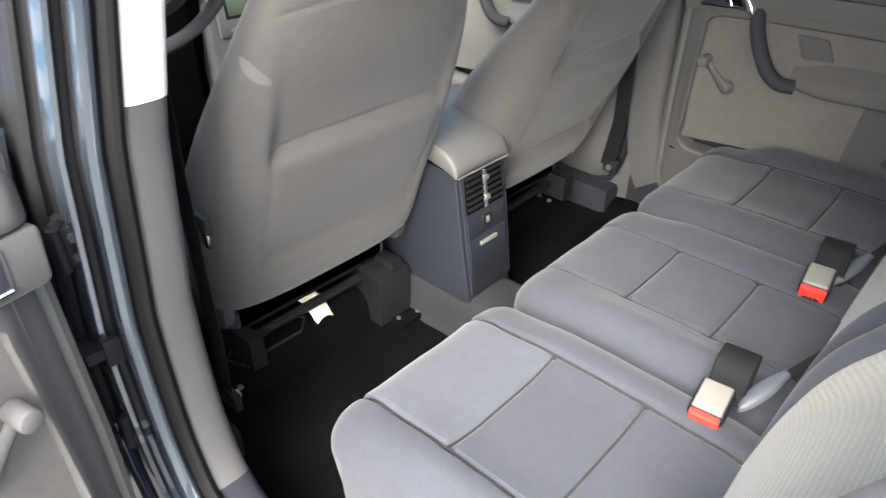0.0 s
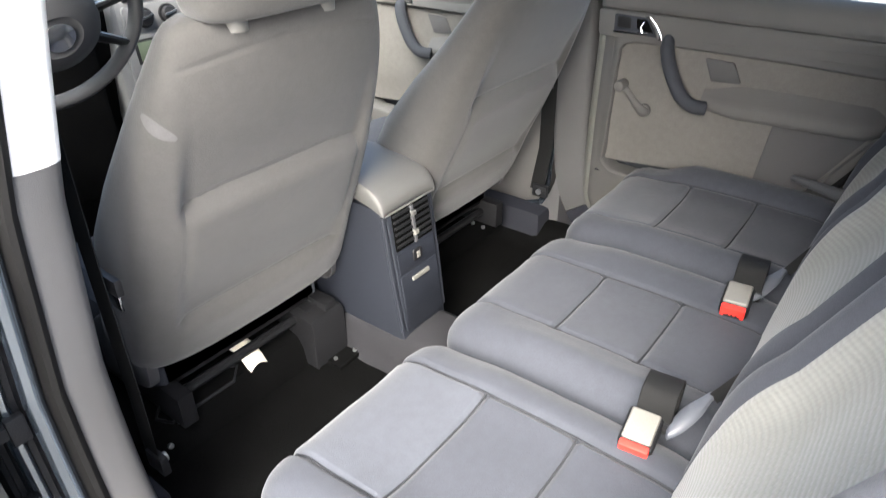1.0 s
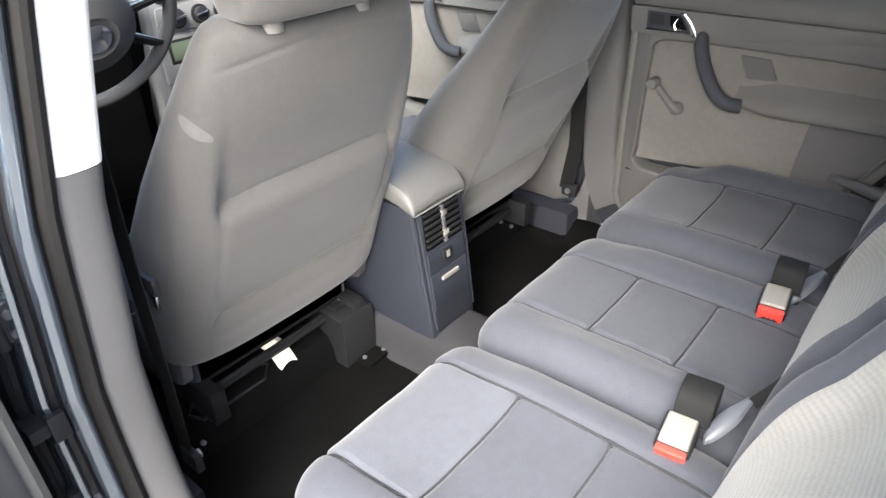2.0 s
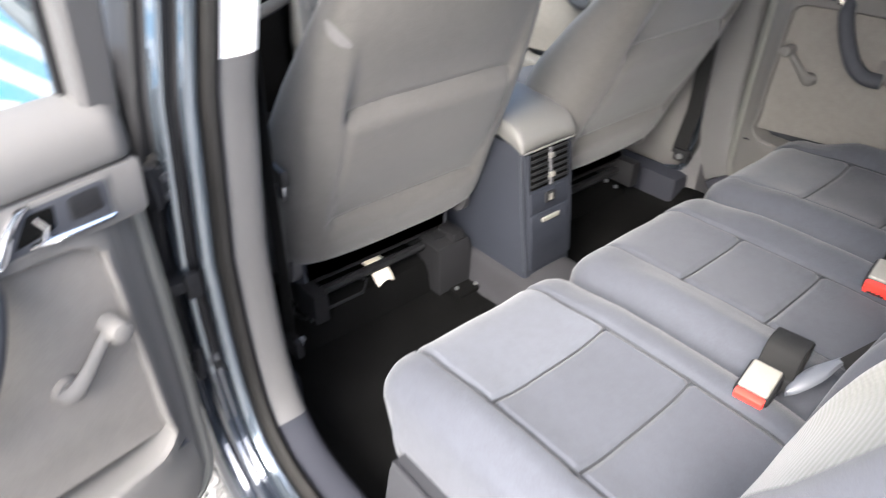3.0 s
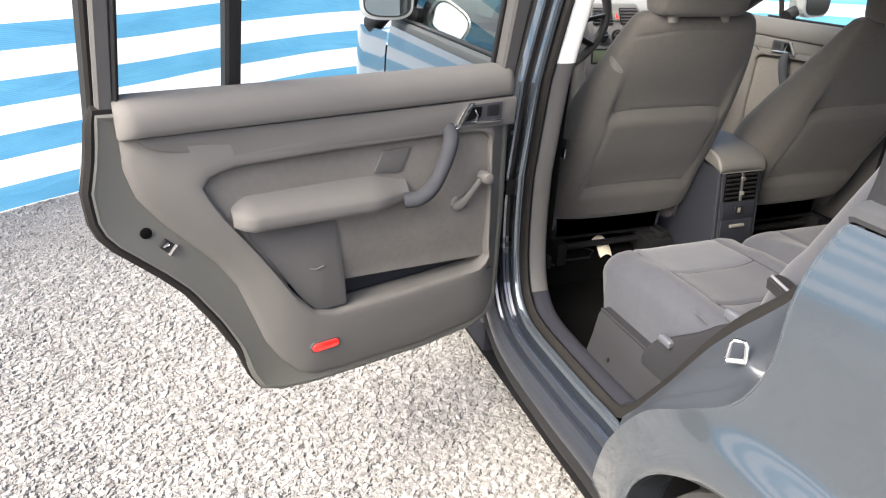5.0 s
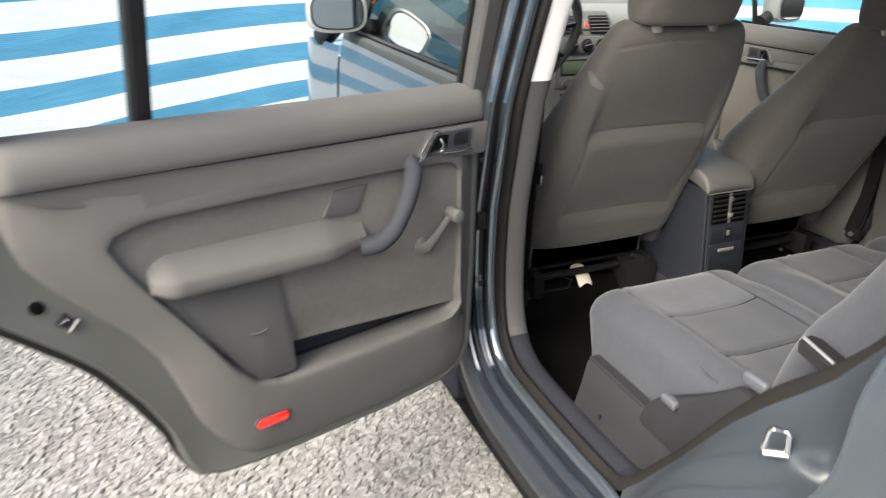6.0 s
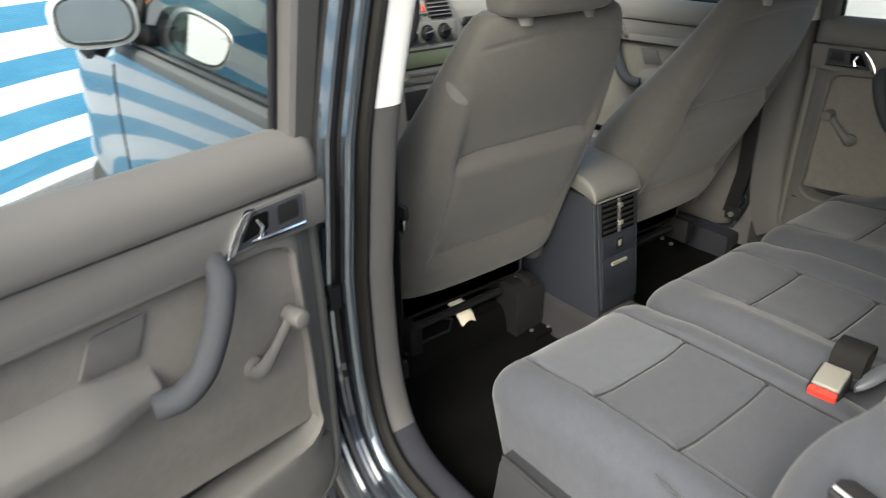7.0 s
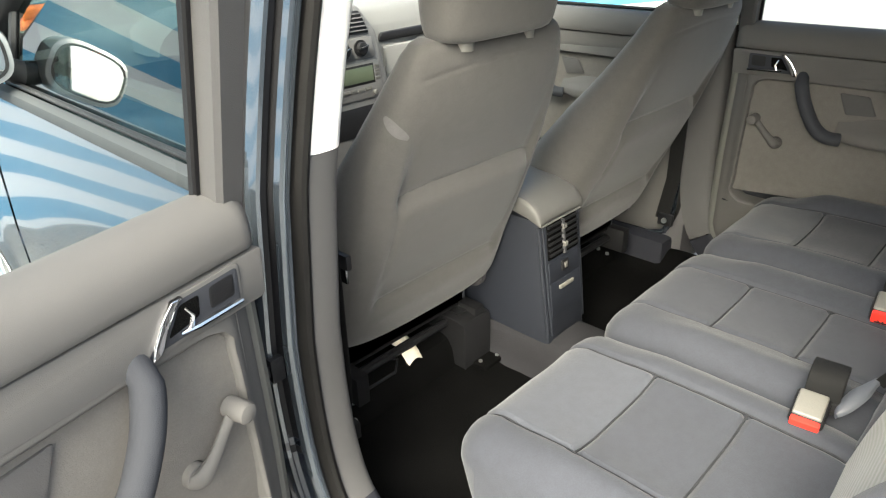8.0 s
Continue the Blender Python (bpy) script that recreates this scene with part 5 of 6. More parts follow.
def build_webbing(p, yaw):
    """A doubled black strap that bends up and over behind a buckle."""
    w = thing("belt_stalk", "black folded webbing stalk behind the buckle", "belt strap", "belt stalks", at=p)
    w.rotation_euler = (0, 0, radians(yaw))
    w.scale = (1.0, 0.85, 0.78)
    rows = []
    prof = [(0.024, -0.020), (0.020, 0.006), (0.017, 0.030), (0.010, 0.048), (-0.004, 0.057), (-0.028, 0.058), (-0.046, 0.053), (-0.054, 0.040), (-0.050, 0.022), (-0.036, 0.002), (-0.016, -0.020)]
    mid = smooth_path([(0, a, b) for a, b in prof], 4)
    for i, q in enumerate(mid):
        d = (mid[min(i + 1, len(mid) - 1)] - mid[max(i - 1, 0)]).normalized()
        nn = Vector((0, -d.z, d.y)) * 0.0030
        e = Vector((0.0015, 0, 0))
        l, r = q + Vector((-0.0265, 0, 0)), q + Vector((0.0265, 0, 0))
        rows.append([l - nn + e, l - nn * 0.4, l + nn * 0.4, l + nn + e, r + nn - e, r + nn * 0.4, r - nn * 0.4, r - nn - e])
    part("strap", loft(rows), WEB, w)
    part("strap_clip", box(-0.029, 0.029, 0.008, 0.026, -0.016, 0.006, 0.003), BLACK, w)
    return w


def build_dashboard():
    d = thing("dashboard", "grey moulded dashboard with centre stack", "dashboard")
    prof = [(1.33, 0.62), (1.29, 0.80), (1.27, 0.95), (1.28, 1.06), (1.30, 1.12), (1.34, 1.155), (1.45, 1.175), (1.66, 1.16), (1.70, 1.05)]
    pr = smooth_path([(0, *p) for p in prof], 4)
    rows = [[Vector((x, p.y + 0.05 * (x / 0.72) ** 2, p.z - 0.012 * (x / 0.72) ** 4)) for p in pr] for x in np.linspace(-0.72, 0.72, 25)]
    cutk = next(i for i, p in enumerate(pr) if p.z > 1.085)
    bm = bmesh.new()
    quads(bm, [r[cutk:] for r in rows])
    part("dash_moulding", bm, DASHTOP, d, "pale grey dash top")
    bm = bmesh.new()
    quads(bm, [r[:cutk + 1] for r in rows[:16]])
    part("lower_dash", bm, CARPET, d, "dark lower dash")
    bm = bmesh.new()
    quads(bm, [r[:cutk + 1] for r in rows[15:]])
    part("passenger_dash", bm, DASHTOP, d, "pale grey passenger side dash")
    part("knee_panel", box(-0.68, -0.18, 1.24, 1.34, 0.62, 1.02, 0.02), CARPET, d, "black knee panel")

    def f(a, b, q):
        return Vector((a + 0.028, 1.232 + (b - 0.90) * 0.12 + 0.03 * sst(1.08, 1.17, b) - q, b + 0.1 * q))
    st = part("radio_housing", plate(rounded([(-0.172, 0.70), (0.172, 0.70), (0.166, 0.95), (0.146, 1.08), (0.110, 1.165), (-0.110, 1.165), (-0.146, 1.08), (-0.166, 0.95)], 0.012), f, -0.07, 0.0, 0.010), DASH, d, "mid grey centre stack")
    for sx in (-1, 1):
        vent = part("dash_vent", plate(rounded([(sx * 0.018, 1.085), (sx * 0.112, 1.085), (sx * 0.104, 1.148), (sx * 0.018, 1.148)], 0.006), f, -0.005, 0.004, 0.002), BLACK, d, "black slatted air vent")
        for i in range(5):
            b = 1.092 + 0.0115 * i
            part("slat", plate([(sx * 0.021, b), (sx * 0.106, b), (sx * 0.106, b + 0.0035), (sx * 0.021, b + 0.0035)], f, 0.003, 0.008, 0.0008), PLASTIC, vent)
    part("hazard_button", plate(rounded([(-0.013, 1.10), (0.013, 1.10), (0.013, 1.135), (-0.013, 1.135)], 0.003), f, -0.005, 0.006, 0.002), BUCKLEGREY, d, "grey hazard warning button")
    part("hazard_mark", plate([(-0.009, 1.109), (0.009, 1.109), (0.0, 1.127)], f, 0.0, 0.0072, 0.0008), REFLECT, d, "red warning triangle")
    hp = part("heater_panel", plate(rounded([(-0.128, 1.012), (0.128, 1.012), (0.120, 1.075), (-0.120, 1.075)], 0.010), f, -0.005, 0.004, 0.003), DASH, d)
    for x in (-0.068, 0.0, 0.068):
        kn = part("heater_knob", disc(f(x, 1.043, 0.003), (0, -1, 0.1), 0.025, 0.006, 28), BLACK, d, "round black heater knob")
        part("knob_cap", disc(f(x, 1.043, 0.008), (0, -1, 0.1), 0.019, 0.014, 24, 0.004), BLACK, kn)
        part("pointer", plate([(x - 0.017, 1.040), (x + 0.017, 1.046), (x + 0.016, 1.052), (x - 0.018, 1.046)], f, 0.020, 0.027, 0.001), CHROME, kn)
    rad = part("radio", plate(rounded([(-0.140, 0.890), (0.140, 0.890), (0.136, 1.002), (-0.136, 1.002)], 0.005), f, -0.005, 0.004, 0.003), DASH, d, "car radio with green display")
    part("display_frame", plate([(-0.114, 0.934), (0.109, 0.934), (0.109, 0.995), (-0.114, 0.995)], f, 0.0, 0.0042, 0.001), BLACK, rad, "black display surround")
    part("display", plate([(-0.105, 0.942), (0.105, 0.942), (0.105, 0.988), (-0.105, 0.988)], f, 0.0, 0.0048, 0.001), SCREEN, rad)
    for i in range(4):
        part("radio_button", plate([(0.112, 0.944 + i * 0.012), (0.130, 0.944 + i * 0.012), (0.130, 0.952 + i * 0.012), (0.112, 0.952 + i * 0.012)], f, 0.0, 0.0065, 0.001), LID, rad)
    for i in range(6):
        part("radio_button", plate([(-0.085 + i * 0.030, 0.915), (-0.060 + i * 0.030, 0.915), (-0.060 + i * 0.030, 0.926), (-0.085 + i * 0.030, 0.926)], f, 0.0, 0.0065, 0.001), LID, rad)
    for x in (-0.10, 0.10):
        part("radio_knob", disc(f(x, 0.905, 0.002), (0, -1, 0.1), 0.008, 0.012, 14, 0.002), LID, rad)
    part("lower_recess", plate([(-0.11, 0.78), (0.11, 0.78), (0.11, 0.87), (-0.11, 0.87)], f, -0.005, 0.003, 0.002), BLACK, d)
    g = part("glove_box", plate(rounded([(0.22, 0.80), (0.66, 0.80), (0.66, 1.03), (0.215, 1.03)], 0.015), lambda a, b, q: Vector((a, 1.285 - q, b)), 0.0, 0.018, 0.008), DASHTOP, d, "pale glove box lid")
    part("glove_slot", plate(rounded([(0.20, 1.045), (0.64, 1.045), (0.64, 1.075), (0.21, 1.072)], 0.012), lambda a, b, q: Vector((a, 1.290 - q, b)), 0.0, 0.016, 0.004), BLACK, d, "dark open storage slot")
    part("side_vent", plate(rounded([(0.60, 1.075), (0.70, 1.075), (0.70, 1.135), (0.60, 1.135)], 0.02), lambda a, b, q: Vector((a, 1.325 - q, b)), 0.0, 0.02, 0.006), BLACK, d)
    part("instrument_hood", loft([[Vector((-0.36 + 0.19 * math.cos(a) * w, y, 1.12 + 0.09 * math.sin(a) * w)) for a in np.linspace(0, math.pi, 15)] for y, w in ((1.20, 1.0), (1.24, 1.06), (1.40, 1.0), (1.5, 0.6))]), DASHTOP, d)
    return d


def build_steering_wheel():
    c = Vector((-0.352, 1.06, 1.104))
    w = thing("steering_wheel", "dark grey steering wheel with domed hub and silver badge", "steering wheel", at=c)
    w.rotation_euler = (radians(24), 0, 0)
    R = 0.195
    part("rim", tube([(R * math.cos(a), 0, R * math.sin(a)) for a in np.linspace(0, 2 * math.pi, 48, endpoint=False)], 0.0165, 12, closed=True), DARKTRIM, w, "smooth dark grey rim")
    rows = []
    for y, r in ((0.03, 0.06), (0.0, 0.098), (-0.010, 0.101), (-0.024, 0.094), (-0.036, 0.070), (-0.042, 0.048), (-0.040, 0.044), (-0.039, 0.01)):
        rows.append([Vector((r * 1.05 * math.cos(a), y, r * math.sin(a))) for a in np.linspace(0, 2 * math.pi, 36, endpoint=False)])
    hub = part("hub", loft(rows), DARKTRIM, w, "dark grey domed airbag hub")
    part("badge", disc((0, -0.036, 0.0), (0, -1, 0), 0.034, 0.008, 28, 0.003), CHROME, hub, "round silver badge")
    for a in (14, 166, -24, 204):
        p = Vector((math.cos(radians(a)), 0, math.sin(radians(a))))
        sp = part("spoke", tube([p * 0.08 + Vector((0, 0.0, 0)), p * 0.13, p * R], [0.024, 0.020, 0.016], 10, flat=0.5), BLACK, w, "black flat spoke")
        part("spoke_trim", tube([p * 0.09 + Vector((0, -0.012, 0.018)), p * (R - 0.008) + Vector((0, -0.008, 0.012))], 0.0022, 6), ALLOY, sp, "thin silver line")
    part("column", tube([(0, 0.02, 0), (0, 0.26, -0.02)], 0.045, 14), BLACK, w)
    return w


def build_wheel(x, y, side):
    w = thing("wheel", "silver alloy wheel with black tyre standing on gravel", "wheel", "car wheels", at=(x, y, 0.318))
    n = 48
    prof = [(-0.095, 0.21), (-0.10, 0.26), (-0.098, 0.295), (-0.080, 0.314), (0.0, 0.318), (0.080, 0.314), (0.098, 0.295), (0.10, 0.26), (0.095, 0.21)]
    part("tyre", loft([[Vector((px, r * math.cos(2 * math.pi * i / n), r * math.sin(2 * math.pi * i / n))) for i in range(n)] for px, r in prof], cap=False), TYRE, w)
    rim = part("rim", loft([[Vector((side * px, r * math.cos(2 * math.pi * i / n), r * math.sin(2 * math.pi * i / n))) for i in range(n)] for px, r in ((-0.09, 0.20), (0.05, 0.195), (0.094, 0.208), (0.097, 0.214), (0.090, 0.217))], cap=False), ALLOY, w)
    part("hub", disc((side * 0.045, 0, 0), (side, 0, 0), 0.05, 0.035, 20, 0.01), ALLOY, w)
    for i in range(7):
        a = 2 * math.pi * i / 7
        part("spoke", tube([(side * 0.065, 0.03 * math.cos(a), 0.03 * math.sin(a)), (side * 0.078, 0.205 * math.cos(a), 0.205 * math.sin(a))], [0.022, 0.018], 8), ALLOY, rim)
    part("brake_disc", disc((side * 0.0, 0, 0), (side, 0, 0), 0.14, 0.012, 28), DARKTRIM, w)
    return w


def build_mirror(side):
    m = thing("door_mirror", "rounded dark door mirror with reflecting glass", "door mirror", at=(CX + side * (0.940 + CX), 1.240, 1.175))
    m.scale = (0.86, 0.86, 0.82)
    m.rotation_euler = (radians(-3.5), 0, radians(side * 9))
    rows = []
    for y, w, h in ((-0.035, 0.098, 0.066), (-0.03, 0.108, 0.076), (-0.01, 0.112, 0.080), (0.03, 0.108, 0.076), (0.07, 0.085, 0.058), (0.09, 0.045, 0.03)):
        rows.append([Vector((w * math.copysign(abs(math.cos(a)) ** 0.65, math.cos(a)), y, h * math.copysign(abs(math.sin(a)) ** 0.65, math.sin(a)))) for a in np.linspace(0, 2 * math.pi, 40, endpoint=False)])
    part("housing", loft(rows), PALEPAINT, m, "silver grey housing")
    rows = [[Vector((w * math.copysign(abs(math.cos(a)) ** 0.65, math.cos(a)), -0.0365, h * math.copysign(abs(math.sin(a)) ** 0.65, math.sin(a)))) for a in np.linspace(0, 2 * math.pi, 40, endpoint=False)] for w, h in ((0.098, 0.066), (0.088, 0.058))]
    part("glass_rim", loft(rows, cap=False), BLACK, m)
    rows = [[Vector((w * math.copysign(abs(math.cos(a)) ** 0.65, math.cos(a)), y, h * math.copysign(abs(math.sin(a)) ** 0.65, math.sin(a)))) for a in np.linspace(0, 2 * math.pi, 40, endpoint=False)] for w, h, y in ((0.09, 0.06, -0.030), (0.09, 0.06, -0.0375))]
    part("mirror_glass", loft(rows), MIRROR, m, "silvered mirror glass")
    part("mirror_arm", tube([(-side * 0.09, 0.02, -0.04), (-side * 0.14, 0.03, -0.07)], [0.03, 0.035], 12), BLACK, m)
    return m


MIRROR = mat("mirror", (0.92, 0.93, 0.93), 0.02, metal=1.0, var=0.01)


def build_small_things():
    # floor bar with the paper tag under the front seats
    for side in (-1, 1):
        def mx(x):
            return CX + side * (x + CX)
        fb = thing("seat_floor_bracket", "black steel seat bracket with slots on the floor", "bracket", "seat brackets")
        bm = bmesh.new()
        rows = []
        for x in np.linspace(0.16, 0.60, 12):
            rows.append([Vector((mx(x), y, z)) for y, z in ((0.625, 0.292), (0.635, 0.345), (0.652, 0.372), (0.70, 0.388), (0.80, 0.392), (0.86, 0.30))])
        quads(bm, rows)
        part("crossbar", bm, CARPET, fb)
        part("slot_rim", tube([(mx(0.52), 0.648, 0.372), (mx(0.36), 0.648, 0.372), (mx(0.33), 0.672, 0.384), (mx(0.36), 0.69, 0.392), (mx(0.52), 0.69, 0.392), (mx(0.54), 0.672, 0.384)], 0.004, 6, closed=True), BLACK, fb)
        for x, y, z in ((0.505, 0.645, 0.365), (0.545, 0.632, 0.335)):
            part("stud", disc((mx(x), y, z), (0, -1, 0.4), 0.006, 0.008, 10), ALLOY, fb)
        rc = thing("rail_cover", "dark plastic seat rail end cover with steel bolts", "rail cover", "seat rail covers")
        bm = bmesh.new()
        rows = []
        for y, z in ((0.588, 0.300), (0.590, 0.425), (0.596, 0.438), (0.62, 0.442), (0.90, 0.450), (0.95, 0.40)):
            rows.append([Vector((mx(x), y, zz)) for x, zz in ((0.056, 0.30), (0.058, z - 0.004), (0.064, z), (0.156, z), (0.162, z - 0.004), (0.164, 0.30))])
        quads(bm, rows)
        part("cover", bm, BLACK, rc)
        part("cover_recess", box(min(mx(0.077), mx(0.143)), max(mx(0.077), mx(0.143)), 0.63, 0.80, 0.436, 0.4475, 0.003), BLACK, rc)
        part("screw", disc((mx(0.105), 0.66, 0.447), (0, 0, 1), 0.005, 0.003, 10), CHROME, rc)
        for x, y in ((0.115, 0.575), (0.062, 0.560)):
            bt = part("bolt", disc((mx(x), y, 0.303), (0, 0, 1), 0.006, 0.007, 6), ALLOY, rc)
        part("bolt_plate", box(min(mx(0.05), mx(0.13)), max(mx(0.05), mx(0.13)), 0.545, 0.60, 0.294, 0.306, 0.003), CARPET, rc)
    tag = thing("paper_tag", "creased cream paper label on the floor bracket", "paper tag", at=(-0.30, 0.705, 0.402))
    bm = bmesh.new()
    rows = []
    for i in range(7):
        a = i / 6
        rows.append([Vector((0.050 * (a - 0.5) + 0.008 * q, -0.040 * q - 0.006, 0.014 + 0.014 * math.sin(a * 3) - 0.032 * q * q)) for q in (0, 0.3, 0.6, 1.0, 1.3)])
    quads(bm, rows)
    tg = part("sheet", bm, PAPER, tag)
    md = tg.modifiers.new("thick", "SOLIDIFY")
    md.thickness = 0.0008
    tag2 = copy_thing(tag, pose(-0.345, 0.83, 0.40, 0, 0, 25))
    # left seat side: recliner cover, loop strap, belt anchor
    rc = thing("recliner_cover", "grey plastic hinge cover on the seat's side", "hinge cover", at=(-0.662, 0, 0))
    poly = rounded([(-0.085, 0.485), (-0.115, 0.555), (-0.17, 0.60), (-0.25, 0.66), (-0.31, 0.72), (-0.37, 0.70), (-0.40, 0.58), (-0.36, 0.46), (-0.15, 0.455)], 0.03)
    part("cover", plate(poly, lambda a, b, d: Vector((-d, a, b)), 0.0, 0.022, 0.010), SIDECOVER, rc)
    # lighter blocks form the bluish sheen on the cover's edges
    part("cover_sheen", box(-0.034, -0.016, -0.195, -0.155, 0.585, 0.603, 0.006, 3), TONGUE, rc)
    part("cover_sheen", box(-0.034, -0.016, -0.365, -0.318, 0.738, 0.760, 0.007, 3), TONGUE, rc)
    sb = thing("seat_base_cover", "grey plastic side cover below the seat cushion", "side cover", at=(-0.668, -0.055, 0.022))
    bm = bmesh.new()
    quads(bm, [[Vector((x, y, z)) for x, z in ((0.06, 0.505), (0.0, 0.502), (-0.012, 0.49), (-0.022, 0.43), (-0.034, 0.38), (-0.04, 0.345), (0.02, 0.30))] for y in (0.15, 0.147, 0.10, 0.0, -0.1, -0.2, -0.34)])
    quads(bm, [[Vector((x, 0.15, z)) for x in (0.0, 0.20)] for z in (0.30, 0.50)])
    part("cover", bm, SIDECOVER, sb)
    part("edge_strip", tube([(-0.006, 0.148, 0.503), (-0.008, 0.0, 0.503), (-0.008, -0.32, 0.503)], 0.004, 6), SIDECOVER, sb, "dark edge strip")
    part("cover_screw", disc((-0.030, 0.06, 0.405), (-1, 0, 0.3), 0.006, 0.004, 10), BLACK, sb)
    lp = thing("pull_loop", "grey fabric pull loop sewn to the cushion", "pull loop", at=(-0.612, -0.195, 0.640))
    lp.scale = (0.8, 0.62, 0.8)
    rows = []
    for i in range(13):
        a = i / 12
        p = Vector((-0.006 - 0.016 * math.sin(math.pi * a), 0.045 - 0.085 * a, 0.010 + 0.014 * math.sin(math.pi * a) - 0.006 * a))
        w = 0.007 + 0.008 * a
        rows.append([p + Vector((dx * w, 0, dz - 0.010 * dx)) for dx, dz in ((-1, 0), (0, 0.002), (1, 0.001), (1, 0.004), (0, 0.0055), (-1, 0.003))])
    part("loop", loft(rows), FABRIC, lp)
    an = thing("belt_anchor", "black seat belt outlet with a steel edge", "belt outlet", at=(-0.684, -0.445, 0.852))
    part("guide", loft([[Vector((x, y + t * 0.042, z + t * 0.009)) for x, y, z in ((-0.018, 0.0, -0.012), (0.018, -0.004, -0.010), (0.020, -0.006, 0.004), (0.004, 0.002, 0.010), (-0.016, 0.004, 0.004))] for t in (-1, -0.9, 0.9, 1)]), BLACK, an)
    part("guide_edge", tube([(-0.010, 0.044, 0.018), (-0.012, -0.042, 0.000)], 0.0028, 8), ALLOY, an, "bright steel edge")
    part("belt", loft([[Vector((x + 0.010, y, z)) for x, z in ((-0.012, -0.006), (-0.010, -0.010), (0.030, -0.055), (0.030, -0.050))] for y in (-0.036, 0.036)]), WEB, an, "black belt webbing")
    # door striker and its spare hole plate
    sk = thing("door_striker", "bright steel door striker loop on the jamb", "door striker", at=(-0.836, -0.500, 0.812))
    sk.scale = (0.85, 0.85, 0.85)
    sa, so = Vector((0.7, -0.7, 0)), Vector((-0.012, -0.010, 0))
    part("loop", tube([so + sa * u + Vector((0, 0, v)) for u, v in ((-0.016, -0.018), (-0.014, 0.016), (-0.010, 0.022), (0.008, 0.022), (0.012, 0.016), (0.016, -0.018))], 0.0048, 8), CHROME, sk)
    part("base_plate", tube([so + sa * -0.016 + Vector((0, 0, -0.024)), so + sa * 0.018 + Vector((0, 0, -0.018))], 0.0055, 8), ALLOY, sk)
    for z in (0.93, 0.60):
        hg = thing("hinge_bracket", "grey steel hinge bracket in the pillar gap", "bracket", "hinge brackets", at=(-0.818, 0.434, z))
        part("leaf", box(-0.020, 0.016, -0.024, 0.03, -0.028, 0.028, 0.004), BLACK, hg)
        part("knuckle", disc((-0.016, -0.020, -0.032), (0, 0, 1), 0.009, 0.064, 14, 0.002), BLACK, hg)
        for dz in (-0.014, 0.014):
            part("bolt", disc((0.002, -0.022, dz), (0, -1, 0), 0.007, 0.008, 6), DARKTRIM, hg)
    ck = thing("door_check_strap", "black door check strap with steel bracket", "check strap", at=(-0.825, 0.415, 0.765))
    part("strap", box(-0.03, 0.012, -0.02, 0.03, -0.010, 0.010, 0.003), BLACK, ck)
    part("bracket", box(-0.006, 0.018, -0.026, -0.012, -0.022, 0.022, 0.003), BLACK, ck)
    wb = thing("wiring_boot", "black ribbed rubber wiring boot", "wiring boot", at=(-0.796, 0.432, 0.99))
    part("boot", tube([(0.012 - 0.005 * i, 0.01 - 0.002 * i, -0.004 * i) for i in range(10)], [0.012 if i % 2 else 0.009 for i in range(10)], 12), RUBBER, wb)
    part("boot_clip", box(-0.012, 0.014, -0.012, 0.012, -0.035, -0.016, 0.003), BLACK, wb)
    # seat belt buckles
    build_buckle(-0.244, -0.236, 0.682, -84)
    build_buckle(0.172, -0.248, 0.686, -84)
    for p in ((-0.206, -0.242, 0.686), (0.211, -0.254, 0.690)):
        build_webbing(p, 96)
    for x in (-0.190, 0.232):
        lv = thing("release_strap", "grey plastic release tongue between the seats", "release strap", "release straps", at=(x - 0.05, -0.272, 0.680))
        rows = []
        for q in range(13):
            a = q / 12
            w = 0.014 * math.sqrt(max(0.02, 1 - (2 * min(a, 0.5) - 1) ** 2)) * (1 - 0.55 * sst(0.5, 1.0, a))
            c = Vector((0.085 * a, -0.030 * a, 0.034 * a + 0.006 * math.sin(3 * a)))
            rows.append([c + Vector((0.25, 0.97, 0)) * dx * w + Vector((0, 0, dz)) for dx, dz in ((-1, 0), (-0.7, 0.005), (0, 0.007), (0.7, 0.005), (1, 0), (0, -0.004))])
        part("tongue", loft(rows), TONGUE, lv, "bluish grey tongue")
        part("strap", loft([[Vector((0.080 - 0.010 * q, -0.034 - 0.230 * q + dx * 0.007, 0.034 + 0.44 * q + dx * 0.004 + dz)) for dx, dz in ((-1, 0), (1, 0), (1, 0.003), (-1, 0.003))] for q in (0.0, 0.1, 0.3, 0.6, 1.0)]), WEB, lv, "black webbing")
    # made-up box in place of an unidentified orange shape beyond the windscreen
    oc = thing("orange_object", "unidentified orange object ahead, set on the bonnet as a box", "case", at=(-0.42, 2.02, 1.02))
    part("shell", box(-0.20, 0.20, -0.08, 0.08, -0.02, 0.135, 0.02, 3), ORANGE, oc)
    part("lid", box(-0.19, 0.19, -0.075, 0.075, 0.132, 0.165, 0.012, 3), ORANGE, oc)
    part("label_bar", box(-0.10, -0.02, -0.0835, -0.07, 0.085, 0.105, 0.003), WHITETRIM, oc, "white label bar")
    for side in (-1, 1):
        fb = thing("belt_strap", "dark seat belt strap hanging by the pillar", "seat belt", "front seat belts", at=(CX + side * (0.635 + CX), 0.47, 0))
        rows = [[Vector((side * (x + 0.004 * dy), y + dy, z)) for dy in (-0.023, -0.012, 0.012, 0.023)] for x, y, z in ((-0.02, 0.0, 1.42), (-0.004, 0.0, 1.2), (0.004, 0.0, 0.9), (0.006, 0.0, 0.62), (0.002, 0.02, 0.48))]
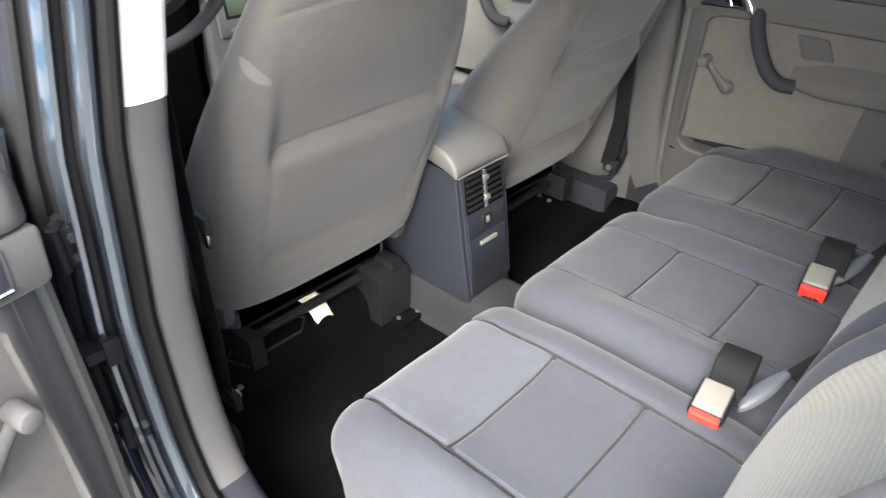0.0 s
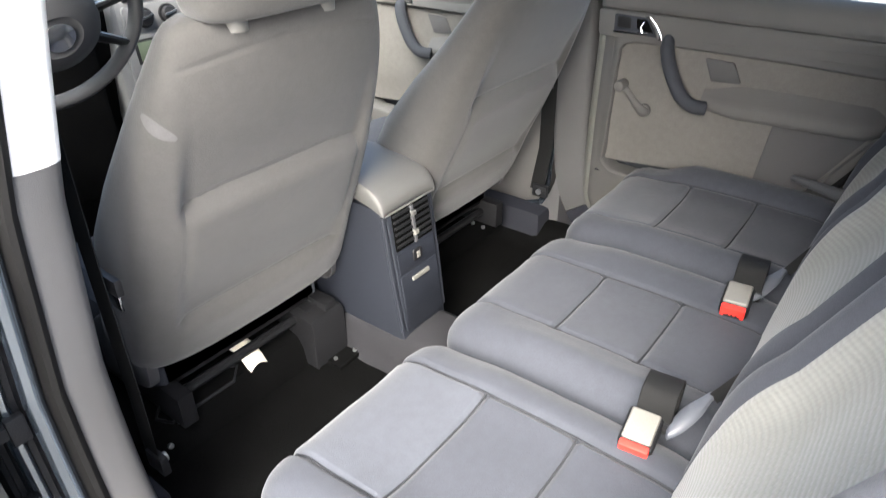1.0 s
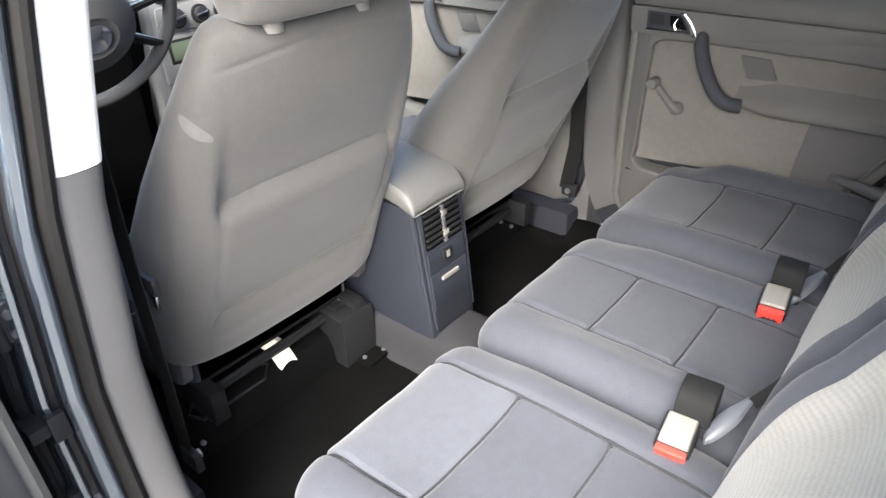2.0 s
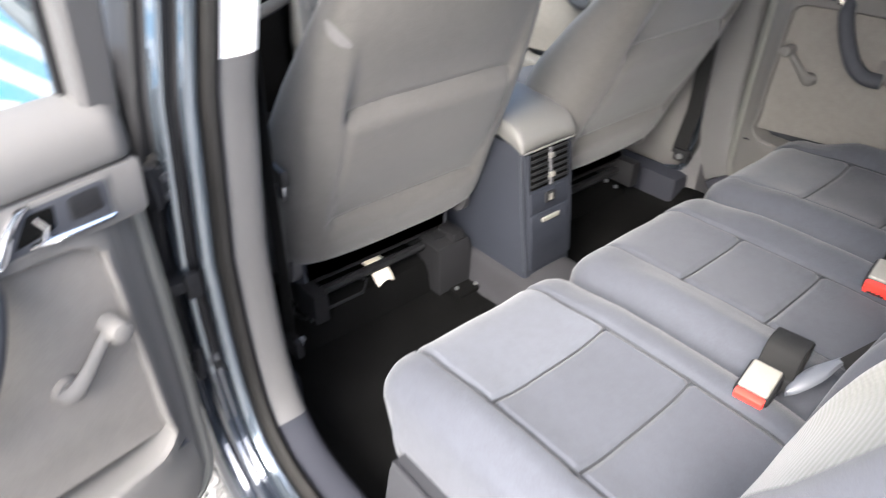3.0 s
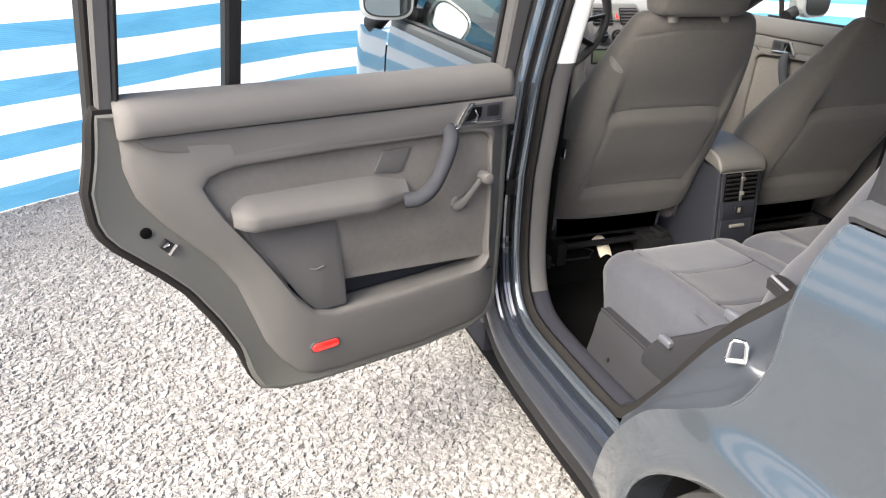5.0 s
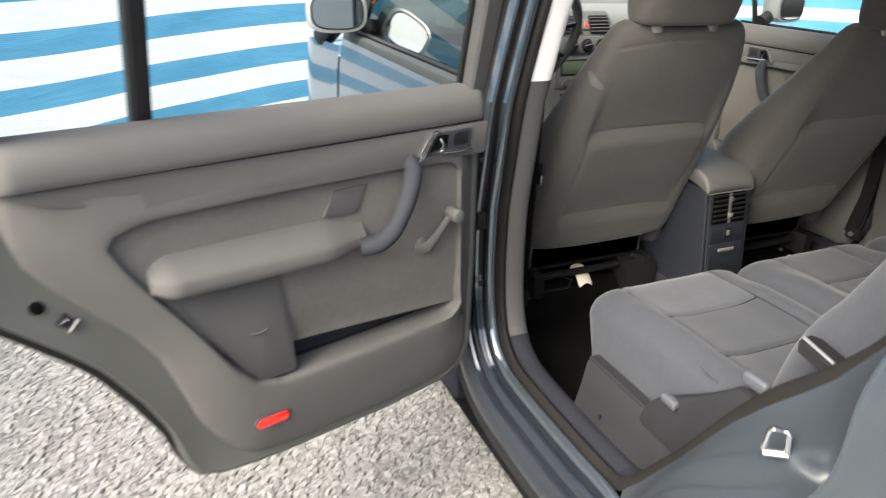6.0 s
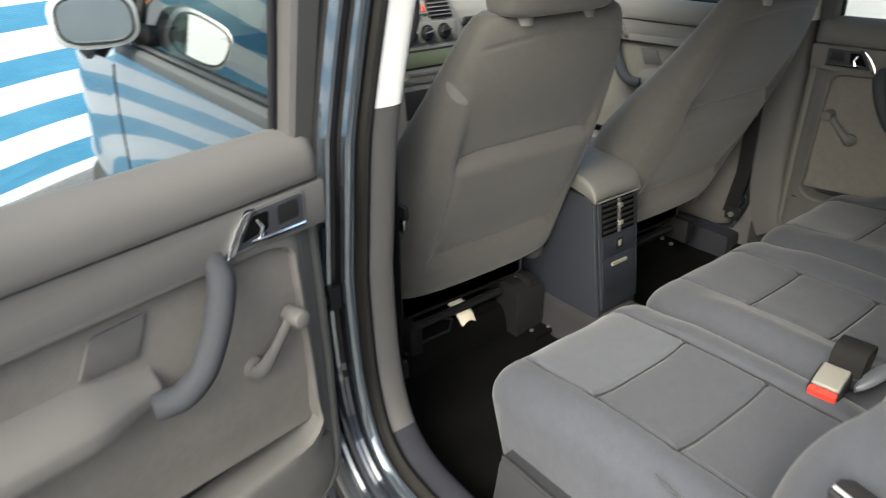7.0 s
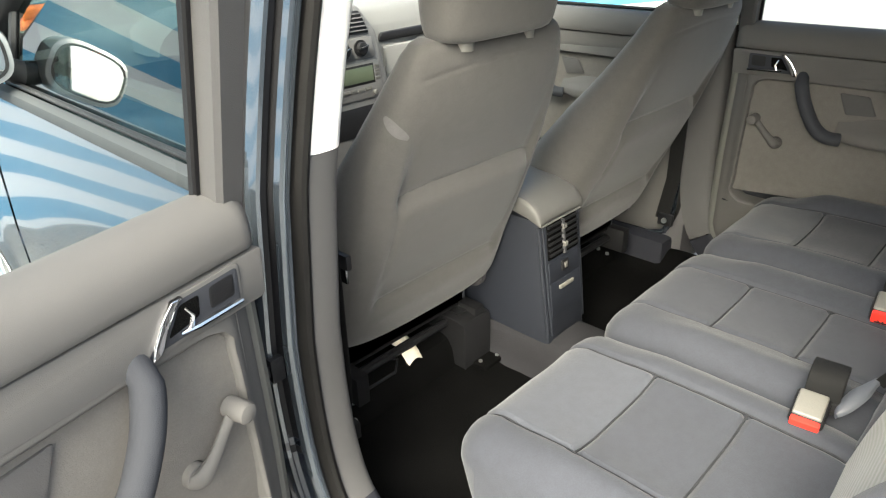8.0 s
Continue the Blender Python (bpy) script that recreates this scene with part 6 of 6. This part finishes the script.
        bm = bmesh.new()
        quads(bm, rows)
        stp = part("strap", bm, WEB, fb)
        stp.modifiers.new("thick", "SOLIDIFY").thickness = 0.0015
        part("tongue", box(side * -0.012 - 0.006, side * -0.012 + 0.006, -0.03, 0.03, 0.845, 0.875, 0.004), BLACK, fb)
        part("tongue_plate", box(side * -0.012 - 0.002, side * -0.012 + 0.002, -0.02, 0.02, 0.815, 0.848, 0.001), CHROME, fb)
        part("anchor", box(side * 0.0 - 0.008, side * 0.0 + 0.008, -0.02, 0.03, 0.46, 0.50, 0.004), BLACK, fb)
        part("anchor_bolt", disc((side * -0.01, 0.005, 0.48), (-side, 0, 0), 0.009, 0.006, 12), ALLOY, fb)
    # right seat: belt end
    rb = thing("belt_end", "dark seat belt tongue lying by the seat", "belt tongue", at=(0.68, -0.27, 0.70))
    part("tongue", tube([(0.04, 0.06, 0.01), (0.0, 0.0, 0.02), (-0.02, -0.06, 0.02)], [0.008, 0.012, 0.016], 10), DARKTRIM, rb)
    part("strap", tube([(0.0, -0.03, 0.02), (0.02, -0.12, 0.16), (0.05, -0.22, 0.45)], 0.014, 8, flat=0.2), WEB, rb)


build_ground()
build_added_wall()
build_tarpaulin()
build_body()
build_door(-1, (-0.811, 0.456), -75.5, label="open rear car door with grey trim and wind-up window")
build_door(1, (0.811 + 2 * CX, 0.456), 0, label="closed rear car door with brown-grey cloth insert")
build_door(-1, (-0.811, 1.44), 0, front=True, label="closed front car door in dark blue-grey paint")
build_door(1, (0.811 + 2 * CX, 1.44), 0, front=True, label="closed front passenger door with grey trim")
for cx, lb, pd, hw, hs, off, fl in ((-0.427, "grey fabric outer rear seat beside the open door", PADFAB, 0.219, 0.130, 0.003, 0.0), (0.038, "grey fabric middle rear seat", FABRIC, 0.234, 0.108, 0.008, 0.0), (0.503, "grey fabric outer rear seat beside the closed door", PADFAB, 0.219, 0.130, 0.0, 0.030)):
    st = build_rear_seat(lb, pd, hw, hs, off, fl)
    st.location = (cx, 0, 0)
build_front_seat(-0.295, "grey fabric driver seat with a small scuff on its shoulder", scuffed=True)
build_front_seat(0.388, "grey fabric front passenger seat", -0.05, 3)
build_console()
build_dashboard()
build_steering_wheel()
build_wheel(-0.79, 1.95, -1)
build_wheel(0.79 + 2 * CX, 1.95, 1)
build_wheel(-0.79, -0.745, -1)
build_wheel(0.79 + 2 * CX, -0.745, 1)
build_mirror(-1)
build_mirror(1)
build_small_things()
